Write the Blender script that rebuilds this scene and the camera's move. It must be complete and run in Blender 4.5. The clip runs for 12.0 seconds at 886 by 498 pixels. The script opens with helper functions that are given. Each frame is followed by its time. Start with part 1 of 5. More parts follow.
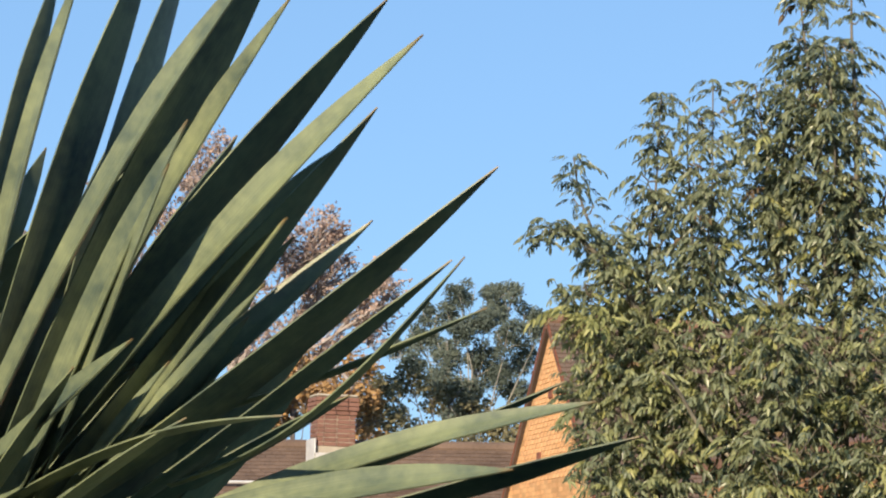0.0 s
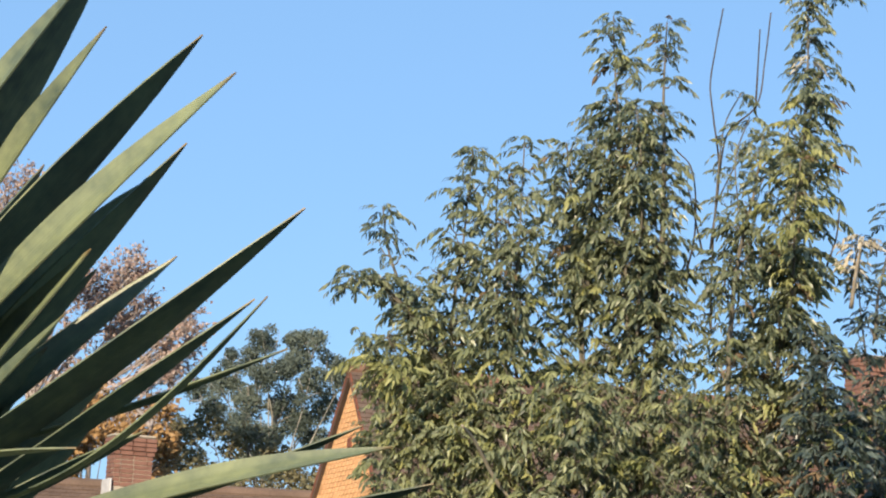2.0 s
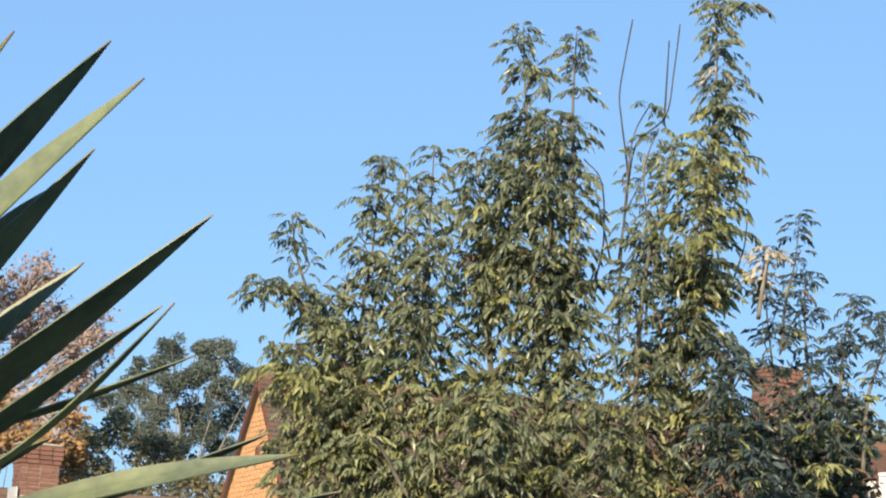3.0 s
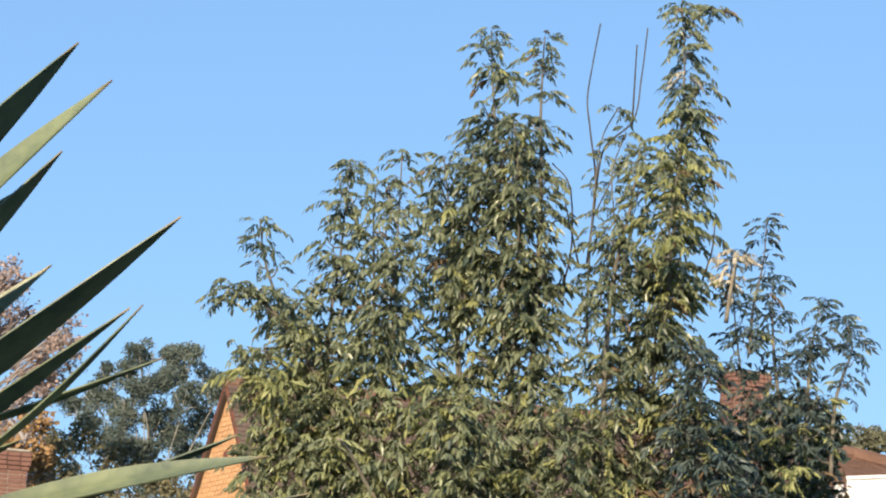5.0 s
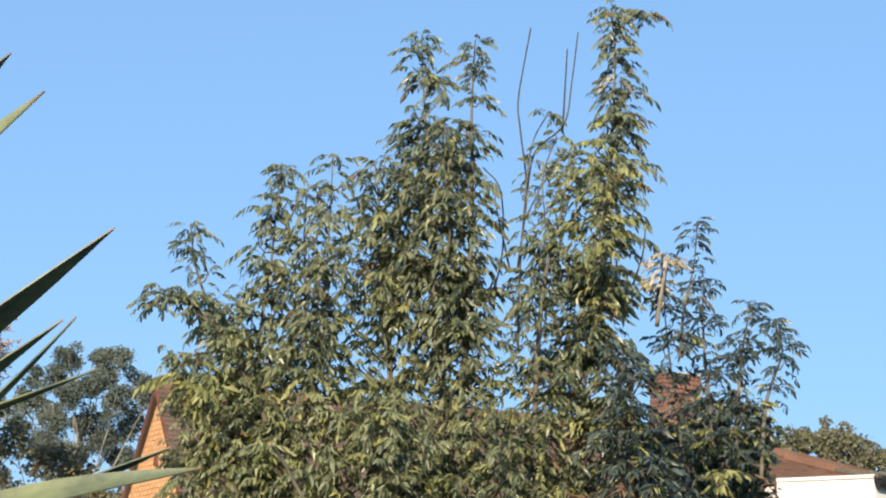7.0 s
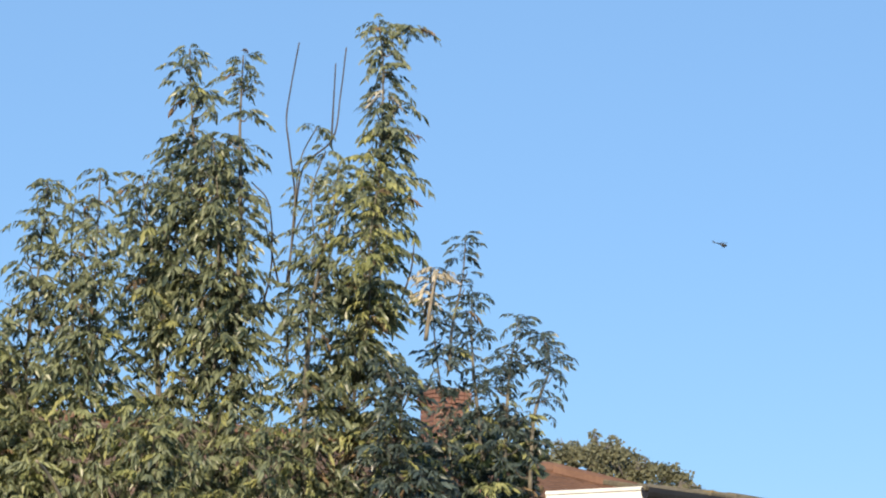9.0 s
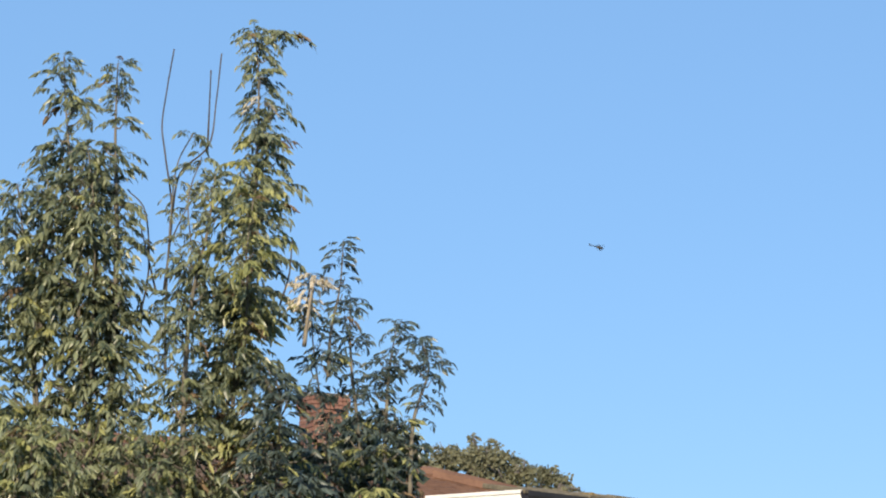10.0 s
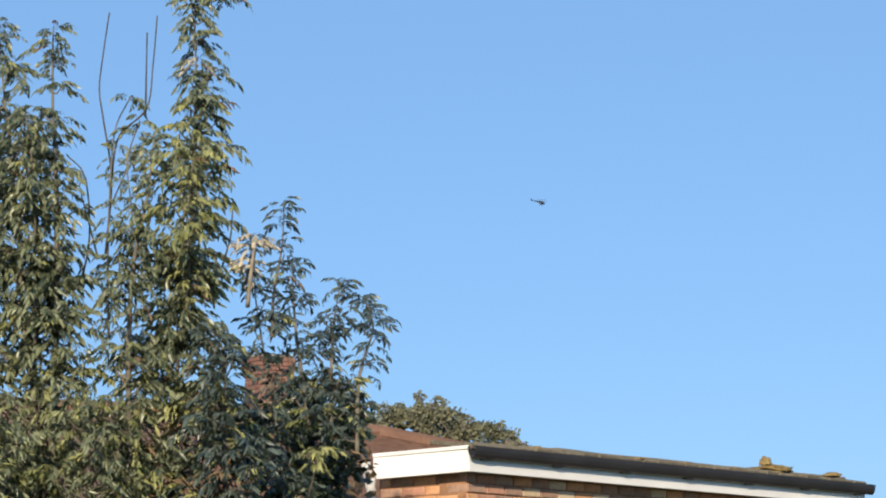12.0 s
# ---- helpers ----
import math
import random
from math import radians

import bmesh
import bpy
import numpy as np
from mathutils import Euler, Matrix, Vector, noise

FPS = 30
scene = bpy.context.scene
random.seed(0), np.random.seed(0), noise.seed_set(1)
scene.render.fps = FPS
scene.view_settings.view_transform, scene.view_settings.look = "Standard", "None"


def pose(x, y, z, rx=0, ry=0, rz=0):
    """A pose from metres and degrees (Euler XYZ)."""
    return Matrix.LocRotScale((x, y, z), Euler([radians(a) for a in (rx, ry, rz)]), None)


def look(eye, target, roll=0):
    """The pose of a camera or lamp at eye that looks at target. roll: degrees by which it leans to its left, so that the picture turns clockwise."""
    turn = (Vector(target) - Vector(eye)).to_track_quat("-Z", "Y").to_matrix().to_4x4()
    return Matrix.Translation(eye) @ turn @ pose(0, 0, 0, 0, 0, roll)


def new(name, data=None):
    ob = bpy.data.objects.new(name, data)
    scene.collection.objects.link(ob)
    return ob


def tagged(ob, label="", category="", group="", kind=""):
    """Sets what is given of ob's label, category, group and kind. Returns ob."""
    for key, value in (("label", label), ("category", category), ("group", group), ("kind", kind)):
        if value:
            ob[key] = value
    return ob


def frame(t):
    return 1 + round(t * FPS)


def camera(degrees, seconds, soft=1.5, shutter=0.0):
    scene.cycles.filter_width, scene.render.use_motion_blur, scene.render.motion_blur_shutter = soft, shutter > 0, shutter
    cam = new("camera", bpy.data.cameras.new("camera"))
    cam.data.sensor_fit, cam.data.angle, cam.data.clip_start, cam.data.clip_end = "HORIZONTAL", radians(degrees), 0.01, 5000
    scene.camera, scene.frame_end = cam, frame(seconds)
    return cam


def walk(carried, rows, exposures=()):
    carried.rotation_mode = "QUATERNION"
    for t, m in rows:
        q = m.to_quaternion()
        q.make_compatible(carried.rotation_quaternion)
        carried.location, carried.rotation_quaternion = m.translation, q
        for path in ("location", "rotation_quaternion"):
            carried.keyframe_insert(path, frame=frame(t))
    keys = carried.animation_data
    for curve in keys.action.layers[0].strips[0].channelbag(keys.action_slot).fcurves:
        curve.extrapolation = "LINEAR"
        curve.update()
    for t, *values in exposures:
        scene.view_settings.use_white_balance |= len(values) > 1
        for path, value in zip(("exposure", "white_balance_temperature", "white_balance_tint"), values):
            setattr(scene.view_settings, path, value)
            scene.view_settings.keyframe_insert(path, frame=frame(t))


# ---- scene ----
# ---------- camera ----------
cam = camera(18.0, 12.0, soft=2.1)
PATH = [
    (0.0, look((-0.0034, 0, 3.3122), (-1.1636, 9.8387, 4.6739), 1.25)),
    (0.5, look((-0.0052, 0, 3.3075), (-0.9712, 9.8417, 4.7933), 2.22)),
    (1.0, look((-0.0034, 0, 3.3046), (-0.8543, 9.8475, 4.8221), 2.56)),
    (1.5, look((-0.0015, 0, 3.3009), (-0.6416, 9.8658, 4.8027), 3.21)),
    (2.0, look((0.0010, 0, 3.3033), (-0.4775, 9.8655, 4.8666), 3.29)),
    (2.5, look((0.0002, 0, 3.3017), (-0.3619, 9.8632, 4.9095), 3.34)),
    (3.0, look((0.0029, 0, 3.3004), (-0.1538, 9.8674, 4.9160), 3.30)),
    (3.2, look((0.0030, 0, 3.3000), (-0.0883, 9.8670, 4.9229), 3.30)),
    (4.8, look((0.0030, 0, 3.2965), (-0.0521, 9.8647, 4.9349), 3.15)),
    (5.0, look((0.0030, 0, 3.2964), (-0.0409, 9.8648, 4.9347), 3.14)),
    (5.5, look((-0.0000, 0, 3.3000), (0.0000, 9.8657, 4.9333), 3.00)),
    (6.0, look((-0.0060, 0, 3.3084), (0.0880, 9.8627, 4.9572), 2.94)),
    (6.5, look((-0.0066, 0, 3.3108), (0.1560, 9.8606, 4.9664), 2.70)),
    (6.7, look((-0.0060, 0, 3.3100), (0.1747, 9.8600, 4.9674), 2.72)),
    (8.3, look((0.0075, 0, 3.2960), (0.3258, 9.8545, 4.9654), 2.80)),
    (8.5, look((0.0085, 0, 3.2952), (0.3800, 9.8500, 4.9801), 2.82)),
    (9.0, look((0.0070, 0, 3.2966), (1.0259, 9.7929, 5.0460), 1.77)),
    (9.5, look((0.0058, 0, 3.2979), (1.4509, 9.7383, 5.0519), 0.89)),
    (10.0, look((0.0047, 0, 3.2988), (1.4579, 9.7332, 5.0747), 0.75)),
    (10.5, look((0.0038, 0, 3.2995), (1.4834, 9.7375, 5.0291), 0.10)),
    (11.0, look((0.0048, 0, 3.2986), (1.6530, 9.7288, 4.9213), -0.47)),
    (11.5, look((0.0077, 0, 3.2945), (1.6660, 9.7242, 4.9348), -0.70)),
    (12.0, look((0.0083, 0, 3.2912), (1.6692, 9.7258, 4.9191), -0.85)),
]
walk(cam, PATH, [(0.0, 0.57, 6750, 10), (3.0, 0.6, 6650, 10), (6.0, 0.57, 6600, 10), (9.0, 0.48, 6550, 10), (12.0, 0.34, 6400, 10)])

# ---------- daylight: low clear sun from behind and to one side ----------
SUN_ELEV, SUN_AZ = radians(22), radians(198)   # azimuth clockwise from +y
world = bpy.data.worlds.new("sky")
scene.world = world
world.use_nodes = True
wn, wl = world.node_tree.nodes, world.node_tree.links
sky = wn.new("ShaderNodeTexSky")
sky.sky_type = 'NISHITA'
sky.sun_disc = False
sky.sun_elevation = SUN_ELEV
sky.sun_rotation = SUN_AZ
sky.air_density, sky.dust_density, sky.ozone_density = 0.85, 0.5, 5.0
air = wn.new("ShaderNodeMix")   # the even blue of clear, dry air over the whole dome
air.data_type = 'RGBA'
air.inputs[0].default_value = 0.6
wl.new(sky.outputs[0], air.inputs[6])
air.inputs[7].default_value = (1.62, 3.1, 5.2, 1)
wl.new(air.outputs[2], wn["Background"].inputs[0])
wn["Background"].inputs[1].default_value = 0.12
sun_data = bpy.data.lights.new("sun", 'SUN')
sun_data.energy, sun_data.angle, sun_data.color = 5.0, radians(0.5), (1.0, 0.83, 0.6)
sun = new("sun", sun_data)
sun_dir = Vector((math.sin(SUN_AZ) * math.cos(SUN_ELEV), math.cos(SUN_AZ) * math.cos(SUN_ELEV), math.sin(SUN_ELEV)))
sun.matrix_world = look(Vector((0, 0, 30)) + sun_dir * 20, (0, 0, 30))


# ---------- materials ----------
def material(name, dark, light, rough=0.7, scale=6.0, fine=60.0, bump=0.15, bump_dist=0.01, spec=0.4, island=0.0, metal=0.0, translucent=0.0):
    """Two scales of noise between two colours, relief, and some change from piece to piece."""
    mat = bpy.data.materials.new(name)
    mat.use_nodes = True
    n, l = mat.node_tree.nodes, mat.node_tree.links
    bs = n["Principled BSDF"]
    bs.inputs["Roughness"].default_value = rough
    bs.inputs["Metallic"].default_value = metal
    bs.inputs["Specular IOR Level"].default_value = spec
    co = n.new("ShaderNodeTexCoord")
    a = n.new("ShaderNodeTexNoise"); a.inputs["Scale"].default_value = scale; a.inputs["Detail"].default_value = 4
    b = n.new("ShaderNodeTexNoise"); b.inputs["Scale"].default_value = fine; b.inputs["Detail"].default_value = 3
    l.new(co.outputs["Object"], a.inputs["Vector"]); l.new(co.outputs["Object"], b.inputs["Vector"])
    add = n.new("ShaderNodeMath"); add.operation = 'MULTIPLY_ADD'
    l.new(b.outputs["Fac"], add.inputs[0]); add.inputs[1].default_value = 0.45; l.new(a.outputs["Fac"], add.inputs[2])
    fac = add.outputs[0]
    if island:
        g = n.new("ShaderNodeNewGeometry")
        oi = n.new("ShaderNodeObjectInfo")
        s = n.new("ShaderNodeMath"); s.operation = 'ADD'
        l.new(g.outputs["Random Per Island"], s.inputs[0]); l.new(oi.outputs["Random"], s.inputs[1])
        w = n.new("ShaderNodeMath"); w.operation = 'PINGPONG'; l.new(s.outputs[0], w.inputs[0]); w.inputs[1].default_value = 1.0
        m = n.new("ShaderNodeMath"); m.operation = 'MULTIPLY_ADD'
        l.new(w.outputs[0], m.inputs[0]); m.inputs[1].default_value = island; l.new(fac, m.inputs[2])
        sub = n.new("ShaderNodeMath"); sub.operation = 'SUBTRACT'; l.new(m.outputs[0], sub.inputs[0]); sub.inputs[1].default_value = island * 0.5
        fac = sub.outputs[0]
    ramp = n.new("ShaderNodeValToRGB")
    ramp.color_ramp.elements[0].position, ramp.color_ramp.elements[1].position = 0.4, 1.05 if not island else 1.0
    ramp.color_ramp.elements[0].color, ramp.color_ramp.elements[1].color = (*dark, 1), (*light, 1)
    l.new(fac, ramp.inputs[0])
    l.new(ramp.outputs[0], bs.inputs["Base Color"])
    if bump:
        bp = n.new("ShaderNodeBump"); bp.inputs["Strength"].default_value = bump; bp.inputs["Distance"].default_value = bump_dist
        l.new(b.outputs["Fac"], bp.inputs["Height"]); l.new(bp.outputs[0], bs.inputs["Normal"])
    if translucent:
        tr = n.new("ShaderNodeBsdfTranslucent"); l.new(ramp.outputs[0], tr.inputs["Color"])
        mx = n.new("ShaderNodeMixShader"); mx.inputs[0].default_value = translucent
        l.new(bs.outputs[0], mx.inputs[1]); l.new(tr.outputs[0], mx.inputs[2]); l.new(mx.outputs[0], n["Material Output"].inputs[0])
    return mat


def yucca_material():
    """Stiff leaf: fine lengthwise ribs (u across, v along), a paler margin, a brown dry tip and a waxy gloss."""
    mat = material("yucca_leaf", (0.012, 0.037, 0.052), (0.215, 0.25, 0.15), rough=0.36, scale=7, fine=50, bump=0.08, spec=0.4, island=0.25)
    n, l = mat.node_tree.nodes, mat.node_tree.links
    bs, ramp = n["Principled BSDF"], n["Color Ramp"]
    uv = n.new("ShaderNodeUVMap")
    mp = n.new("ShaderNodeMapping"); mp.inputs["Scale"].default_value = (26, 1.2, 1)
    l.new(uv.outputs[0], mp.inputs[0])
    ribs = n.new("ShaderNodeTexNoise"); ribs.inputs["Scale"].default_value = 1.0; ribs.inputs["Detail"].default_value = 3
    l.new(mp.outputs[0], ribs.inputs["Vector"])
    tone = n.new("ShaderNodeMix"); tone.data_type = 'RGBA'; tone.blend_type = 'MULTIPLY'; tone.inputs[0].default_value = 0.55
    rr = n.new("ShaderNodeValToRGB"); rr.color_ramp.elements[0].position, rr.color_ramp.elements[1].position = 0.3, 0.7
    rr.color_ramp.elements[0].color, rr.color_ramp.elements[1].color = (0.55, 0.6, 0.5, 1), (1.1, 1.08, 1.0, 1)
    l.new(ribs.outputs["Fac"], rr.inputs[0])
    l.new(ramp.outputs[0], tone.inputs[6]); l.new(rr.outputs[0], tone.inputs[7])
    sep = n.new("ShaderNodeSeparateXYZ"); l.new(uv.outputs[0], sep.inputs[0])
    tip = n.new("ShaderNodeMapRange"); tip.inputs[1].default_value, tip.inputs[2].default_value = 0.955, 0.995
    l.new(sep.outputs[1], tip.inputs[0])
    dry = n.new("ShaderNodeMix"); dry.data_type = 'RGBA'; l.new(tip.outputs[0], dry.inputs[0])
    l.new(tone.outputs[2], dry.inputs[6]); dry.inputs[7].default_value = (0.17, 0.13, 0.07, 1)
    l.new(dry.outputs[2], bs.inputs["Base Color"])
    bp = n.new("ShaderNodeBump"); bp.inputs["Strength"].default_value, bp.inputs["Distance"].default_value = 0.25, 0.002
    l.new(ribs.outputs["Fac"], bp.inputs["Height"]); l.new(bp.outputs[0], bs.inputs["Normal"])
    return mat


def brick_material(name, c1, c2, mortar, size=(0.225, 0.075)):
    """Coursed brickwork for the stretches seen from far off (generated in wall coordinates, metres)."""
    mat = material(name, c1, c2, rough=0.85, scale=3, fine=40, bump=0.0, spec=0.2)
    n, l = mat.node_tree.nodes, mat.node_tree.links
    bs, ramp = n["Principled BSDF"], n["Color Ramp"]
    uv = n.new("ShaderNodeUVMap")
    br = n.new("ShaderNodeTexBrick")
    br.inputs["Scale"].default_value = 1.0
    br.inputs["Brick Width"].default_value, br.inputs["Row Height"].default_value = size
    br.inputs["Mortar Size"].default_value = 0.006
    br.inputs["Color1"].default_value, br.inputs["Color2"].default_value, br.inputs["Mortar"].default_value = (0.75, 0.75, 0.75, 1), (1.15, 1.1, 1.05, 1), (*mortar, 1)
    l.new(uv.outputs[0], br.inputs["Vector"])
    mx = n.new("ShaderNodeMix"); mx.data_type = 'RGBA'; mx.blend_type = 'MULTIPLY'; mx.inputs[0].default_value = 1.0
    l.new(ramp.outputs[0], mx.inputs[6]); l.new(br.outputs["Color"], mx.inputs[7])
    l.new(mx.outputs[2], bs.inputs["Base Color"])
    bp = n.new("ShaderNodeBump"); bp.inputs["Strength"].default_value, bp.inputs["Distance"].default_value = 0.6, 0.01
    bp.invert = True
    l.new(br.outputs["Fac"], bp.inputs["Height"]); l.new(bp.outputs[0], bs.inputs["Normal"])
    return mat


M_YUCCA = yucca_material()
M_YTRUNK = material("yucca_trunk", (0.10, 0.075, 0.05), (0.26, 0.2, 0.14), 0.9, 5, 40, 0.5, 0.02)
M_ASH = material("ash_leaf", (0.018, 0.036, 0.024), (0.226, 0.252, 0.145), 0.38, 2.0, 25, 0.0, spec=0.55, island=0.6, translucent=0.25)
# shade on the right-hand stems is put into this darker leaf colour
M_SHADED_LEAF = material("shaded_leaf", (0.015, 0.03, 0.0315), (0.0825, 0.109, 0.0938), 0.35, 2.0, 25, 0.0, spec=0.5, island=0.6, translucent=0.15)
M_ASH_TURN = material("turning_leaf", (0.04, 0.06, 0.028), (0.31, 0.335, 0.165), 0.42, 2.0, 25, 0.0, spec=0.5, island=0.6, translucent=0.3)
M_ASH_PALE = material("bleached_leaf", (0.3, 0.26, 0.19), (0.62, 0.56, 0.44), 0.6, 3, 25, 0.0, spec=0.3, island=0.5, translucent=0.3)
M_ASH_YELLOW = material("yellowing_leaf", (0.15, 0.17, 0.06), (0.41, 0.41, 0.17), 0.5, 3, 25, 0.0, spec=0.4, island=0.5, translucent=0.3)
M_ASH_DRY = material("dry_leaf", (0.085, 0.0638, 0.0382), (0.238, 0.17, 0.102), 0.7, 3, 25, 0.0, spec=0.2, island=0.5, translucent=0.2)
M_BARK = material("ash_bark", (0.06, 0.055, 0.045), (0.2, 0.18, 0.14), 0.85, 8, 60, 0.3, 0.004)
M_SHOOT = material("dark_shoot_bark", (0.03, 0.026, 0.022), (0.1, 0.085, 0.07), 0.8, 8, 60, 0.3, 0.003)
M_TWIG_PALE = material("pale_twig", (0.2, 0.17, 0.13), (0.42, 0.37, 0.3), 0.8, 12, 80, 0.2, 0.003)
M_SHRUB = material("evergreen_leaf", (0.0128, 0.024, 0.0144), (0.052, 0.072, 0.04), 0.4, 3, 30, 0.0, spec=0.5, island=0.5, translucent=0.12)
M_EUC = material("eucalyptus_leaf", (0.058, 0.08, 0.072), (0.175, 0.21, 0.175), 0.6, 0.6, 8, 0.0, spec=0.2, island=0.22, translucent=0.2)
M_AUTUMN = material("autumn_leaf", (0.21, 0.145, 0.125), (0.56, 0.43, 0.38), 0.7, 0.6, 8, 0.0, spec=0.2, island=0.6, translucent=0.25)
M_ORANGE = material("orange_leaf", (0.19, 0.11, 0.05), (0.45, 0.28, 0.13), 0.7, 0.8, 8, 0.0, spec=0.2, island=0.6, translucent=0.25)
M_OLIVE = material("olive_leaf", (0.075, 0.07, 0.04), (0.24, 0.215, 0.125), 0.7, 0.8, 8, 0.0, spec=0.2, island=0.5, translucent=0.2)
M_HEDGE = material("broad_tree_leaf", (0.06, 0.067, 0.04), (0.2, 0.2, 0.125), 0.6, 0.7, 8, 0.0, spec=0.3, island=0.5, translucent=0.2)
M_FARBARK = material("far_bark", (0.09, 0.08, 0.08), (0.23, 0.2, 0.19), 0.9, 2, 20, 0.2)
M_PALEBARK = material("pale_grey_bark", (0.2, 0.17, 0.16), (0.42, 0.37, 0.35), 0.9, 2, 20, 0.2)
M_EUCBARK = material("eucalyptus_bark", (0.22, 0.2, 0.17), (0.45, 0.42, 0.36), 0.8, 2, 20, 0.2)
M_GABLE = brick_material("orange_brick", (0.46, 0.24, 0.11), (0.72, 0.44, 0.23), (0.8, 0.8, 0.75))
M_GABLE_BRICK = material("orange_gable_brick", (0.4, 0.19, 0.085), (0.72, 0.43, 0.22), 0.88, 5, 45, 0.4, 0.005, 0.2, island=0.3)
M_BRICKWALL = brick_material("mixed_brick", (0.2, 0.1, 0.06), (0.38, 0.22, 0.13), (0.9, 0.9, 0.85))
M_BRICKS = [material("brick_" + n, dk, lt, 0.88, 14, 70, 0.5, 0.005, 0.2, island=0.5) for n, dk, lt in (
    ("brown", (0.18, 0.11, 0.085), (0.4, 0.26, 0.19)), ("orange", (0.32, 0.15, 0.08), (0.6, 0.33, 0.18)),
    ("tan", (0.36, 0.26, 0.16), (0.66, 0.52, 0.36)), ("red", (0.24, 0.115, 0.08), (0.48, 0.26, 0.18)))]
M_BRICK_RED = material("chimney_brick", (0.0935, 0.0467, 0.0374), (0.221, 0.119, 0.0935), 0.85, 4, 45, 0.4, 0.004, 0.2, island=0.5)
M_MORTAR = material("mortar", (0.3, 0.27, 0.22), (0.45, 0.4, 0.33), 0.95, 6, 60, 0.3, 0.003, 0.1)
M_TILE = material("brown_roof_tile", (0.068, 0.0476, 0.0391), (0.17, 0.119, 0.0935), 0.85, 1.2, 25, 0.3, 0.004, 0.2, island=0.18)
M_TILE_RED = material("red_roof_tile", (0.085, 0.048, 0.036), (0.2, 0.115, 0.08), 0.85, 1.2, 25, 0.4, 0.006, 0.2, island=0.35)
M_MOSSTILE = material("mossy_tile", (0.05, 0.048, 0.042), (0.19, 0.165, 0.12), 0.95, 5, 40, 0.8, 0.012, 0.1, island=0.4)
M_MOSS = material("moss", (0.12, 0.09, 0.035), (0.36, 0.27, 0.13), 1.0, 12, 70, 0.9, 0.015, 0.05)
M_FASCIA = material("white_fascia", (0.70, 0.69, 0.67), (0.84, 0.83, 0.81), 0.4, 1.5, 30, 0.05, 0.002)
M_GUTTER = material("black_gutter", (0.014, 0.013, 0.015), (0.04, 0.037, 0.04), 0.5, 3, 40, 0.1, 0.002)
M_PIPE = material("grey_pipe", (0.35, 0.34, 0.33), (0.55, 0.54, 0.52), 0.5, 3, 40, 0.1, 0.002)
M_LEAD = material("lead_flashing", (0.36, 0.36, 0.37), (0.6, 0.6, 0.6), 0.5, 6, 40, 0.2, 0.003)
M_VERGE = material("dark_red_verge", (0.12, 0.04, 0.025), (0.24, 0.09, 0.055), 0.8, 4, 40, 0.3, 0.004)
M_WHITEPAINT = material("white_trim", (0.6, 0.59, 0.57), (0.78, 0.77, 0.75), 0.5, 3, 40, 0.1, 0.002)
M_FELT = material("roof_felt", (0.05, 0.05, 0.05), (0.12, 0.12, 0.115), 0.9, 2, 60, 0.3, 0.004)
M_GROUND = material("grass_ground", (0.03, 0.045, 0.016), (0.10, 0.11, 0.045), 0.95, 0.3, 9, 0.6, 0.05)
M_HELI = material("dark_aircraft_paint", (0.02, 0.025, 0.035), (0.05, 0.055, 0.065), 0.4, 0.5, 4, 0.0)
M_POT = material("clay_pot", (0.3, 0.13, 0.08), (0.5, 0.26, 0.17), 0.85, 6, 40, 0.3, 0.004)


# ---------- small building kit ----------
def mesh_from(name, verts, faces, mat, smooth=False, uvs=None):
    me = bpy.data.meshes.new(name)
    me.from_pydata([tuple(map(float, v)) for v in verts], [], faces)
    if uvs is not None:
        layer = me.uv_layers.new(name="UVMap")
        loops = np.empty(len(me.loops), dtype=np.int32)
        me.loops.foreach_get("vertex_index", loops)
        layer.data.foreach_set("uv", np.asarray(uvs, dtype=np.float32)[loops].ravel())
    if smooth:
        me.polygons.foreach_set("use_smooth", [True] * len(me.polygons))
    me.materials.append(mat)
    return me


def part(name, me, parent, label="", at=None, kind=""):
    """Links a mesh as one object under a thing or a part."""
    ob = new(name, me)
    if parent is not None:
        ob.parent = parent
    if at is not None:
        ob.matrix_basis = at
    return tagged(ob, label=label, kind=kind)


def thing(name, label, category, at=None, group="", kind=""):
    ob = new(name)
    ob.empty_display_size = 0.2
    if at is not None:
        ob.matrix_basis = at
    return tagged(ob, label, category, group, kind)


def block(name, x0, x1, y0, y1, z0, z1, mat, bevel=0.004):
    """A box with softened edges and wall coordinates in metres as its map."""
    bm = bmesh.new()
    bmesh.ops.create_cube(bm, size=1.0, matrix=Matrix.Translation(((x0 + x1) / 2, (y0 + y1) / 2, (z0 + z1) / 2)) @ Matrix.Diagonal((x1 - x0, y1 - y0, z1 - z0, 1)))
    if bevel:
        bmesh.ops.bevel(bm, geom=list(bm.edges), offset=bevel, segments=1, affect='EDGES')
    return finish(name, bm, mat)


def finish(name, bm, mat, smooth=False):
    bm.normal_update()
    uv = bm.loops.layers.uv.new("UVMap")
    for f in bm.faces:
        flat = abs(f.normal.x) > abs(f.normal.y)
        f.smooth = smooth
        for lp in f.loops:
            c = lp.vert.co
            lp[uv].uv = (c.y if flat else c.x, c.z)
    me = bpy.data.meshes.new(name)
    bm.to_mesh(me)
    bm.free()
    me.materials.append(mat)
    return me


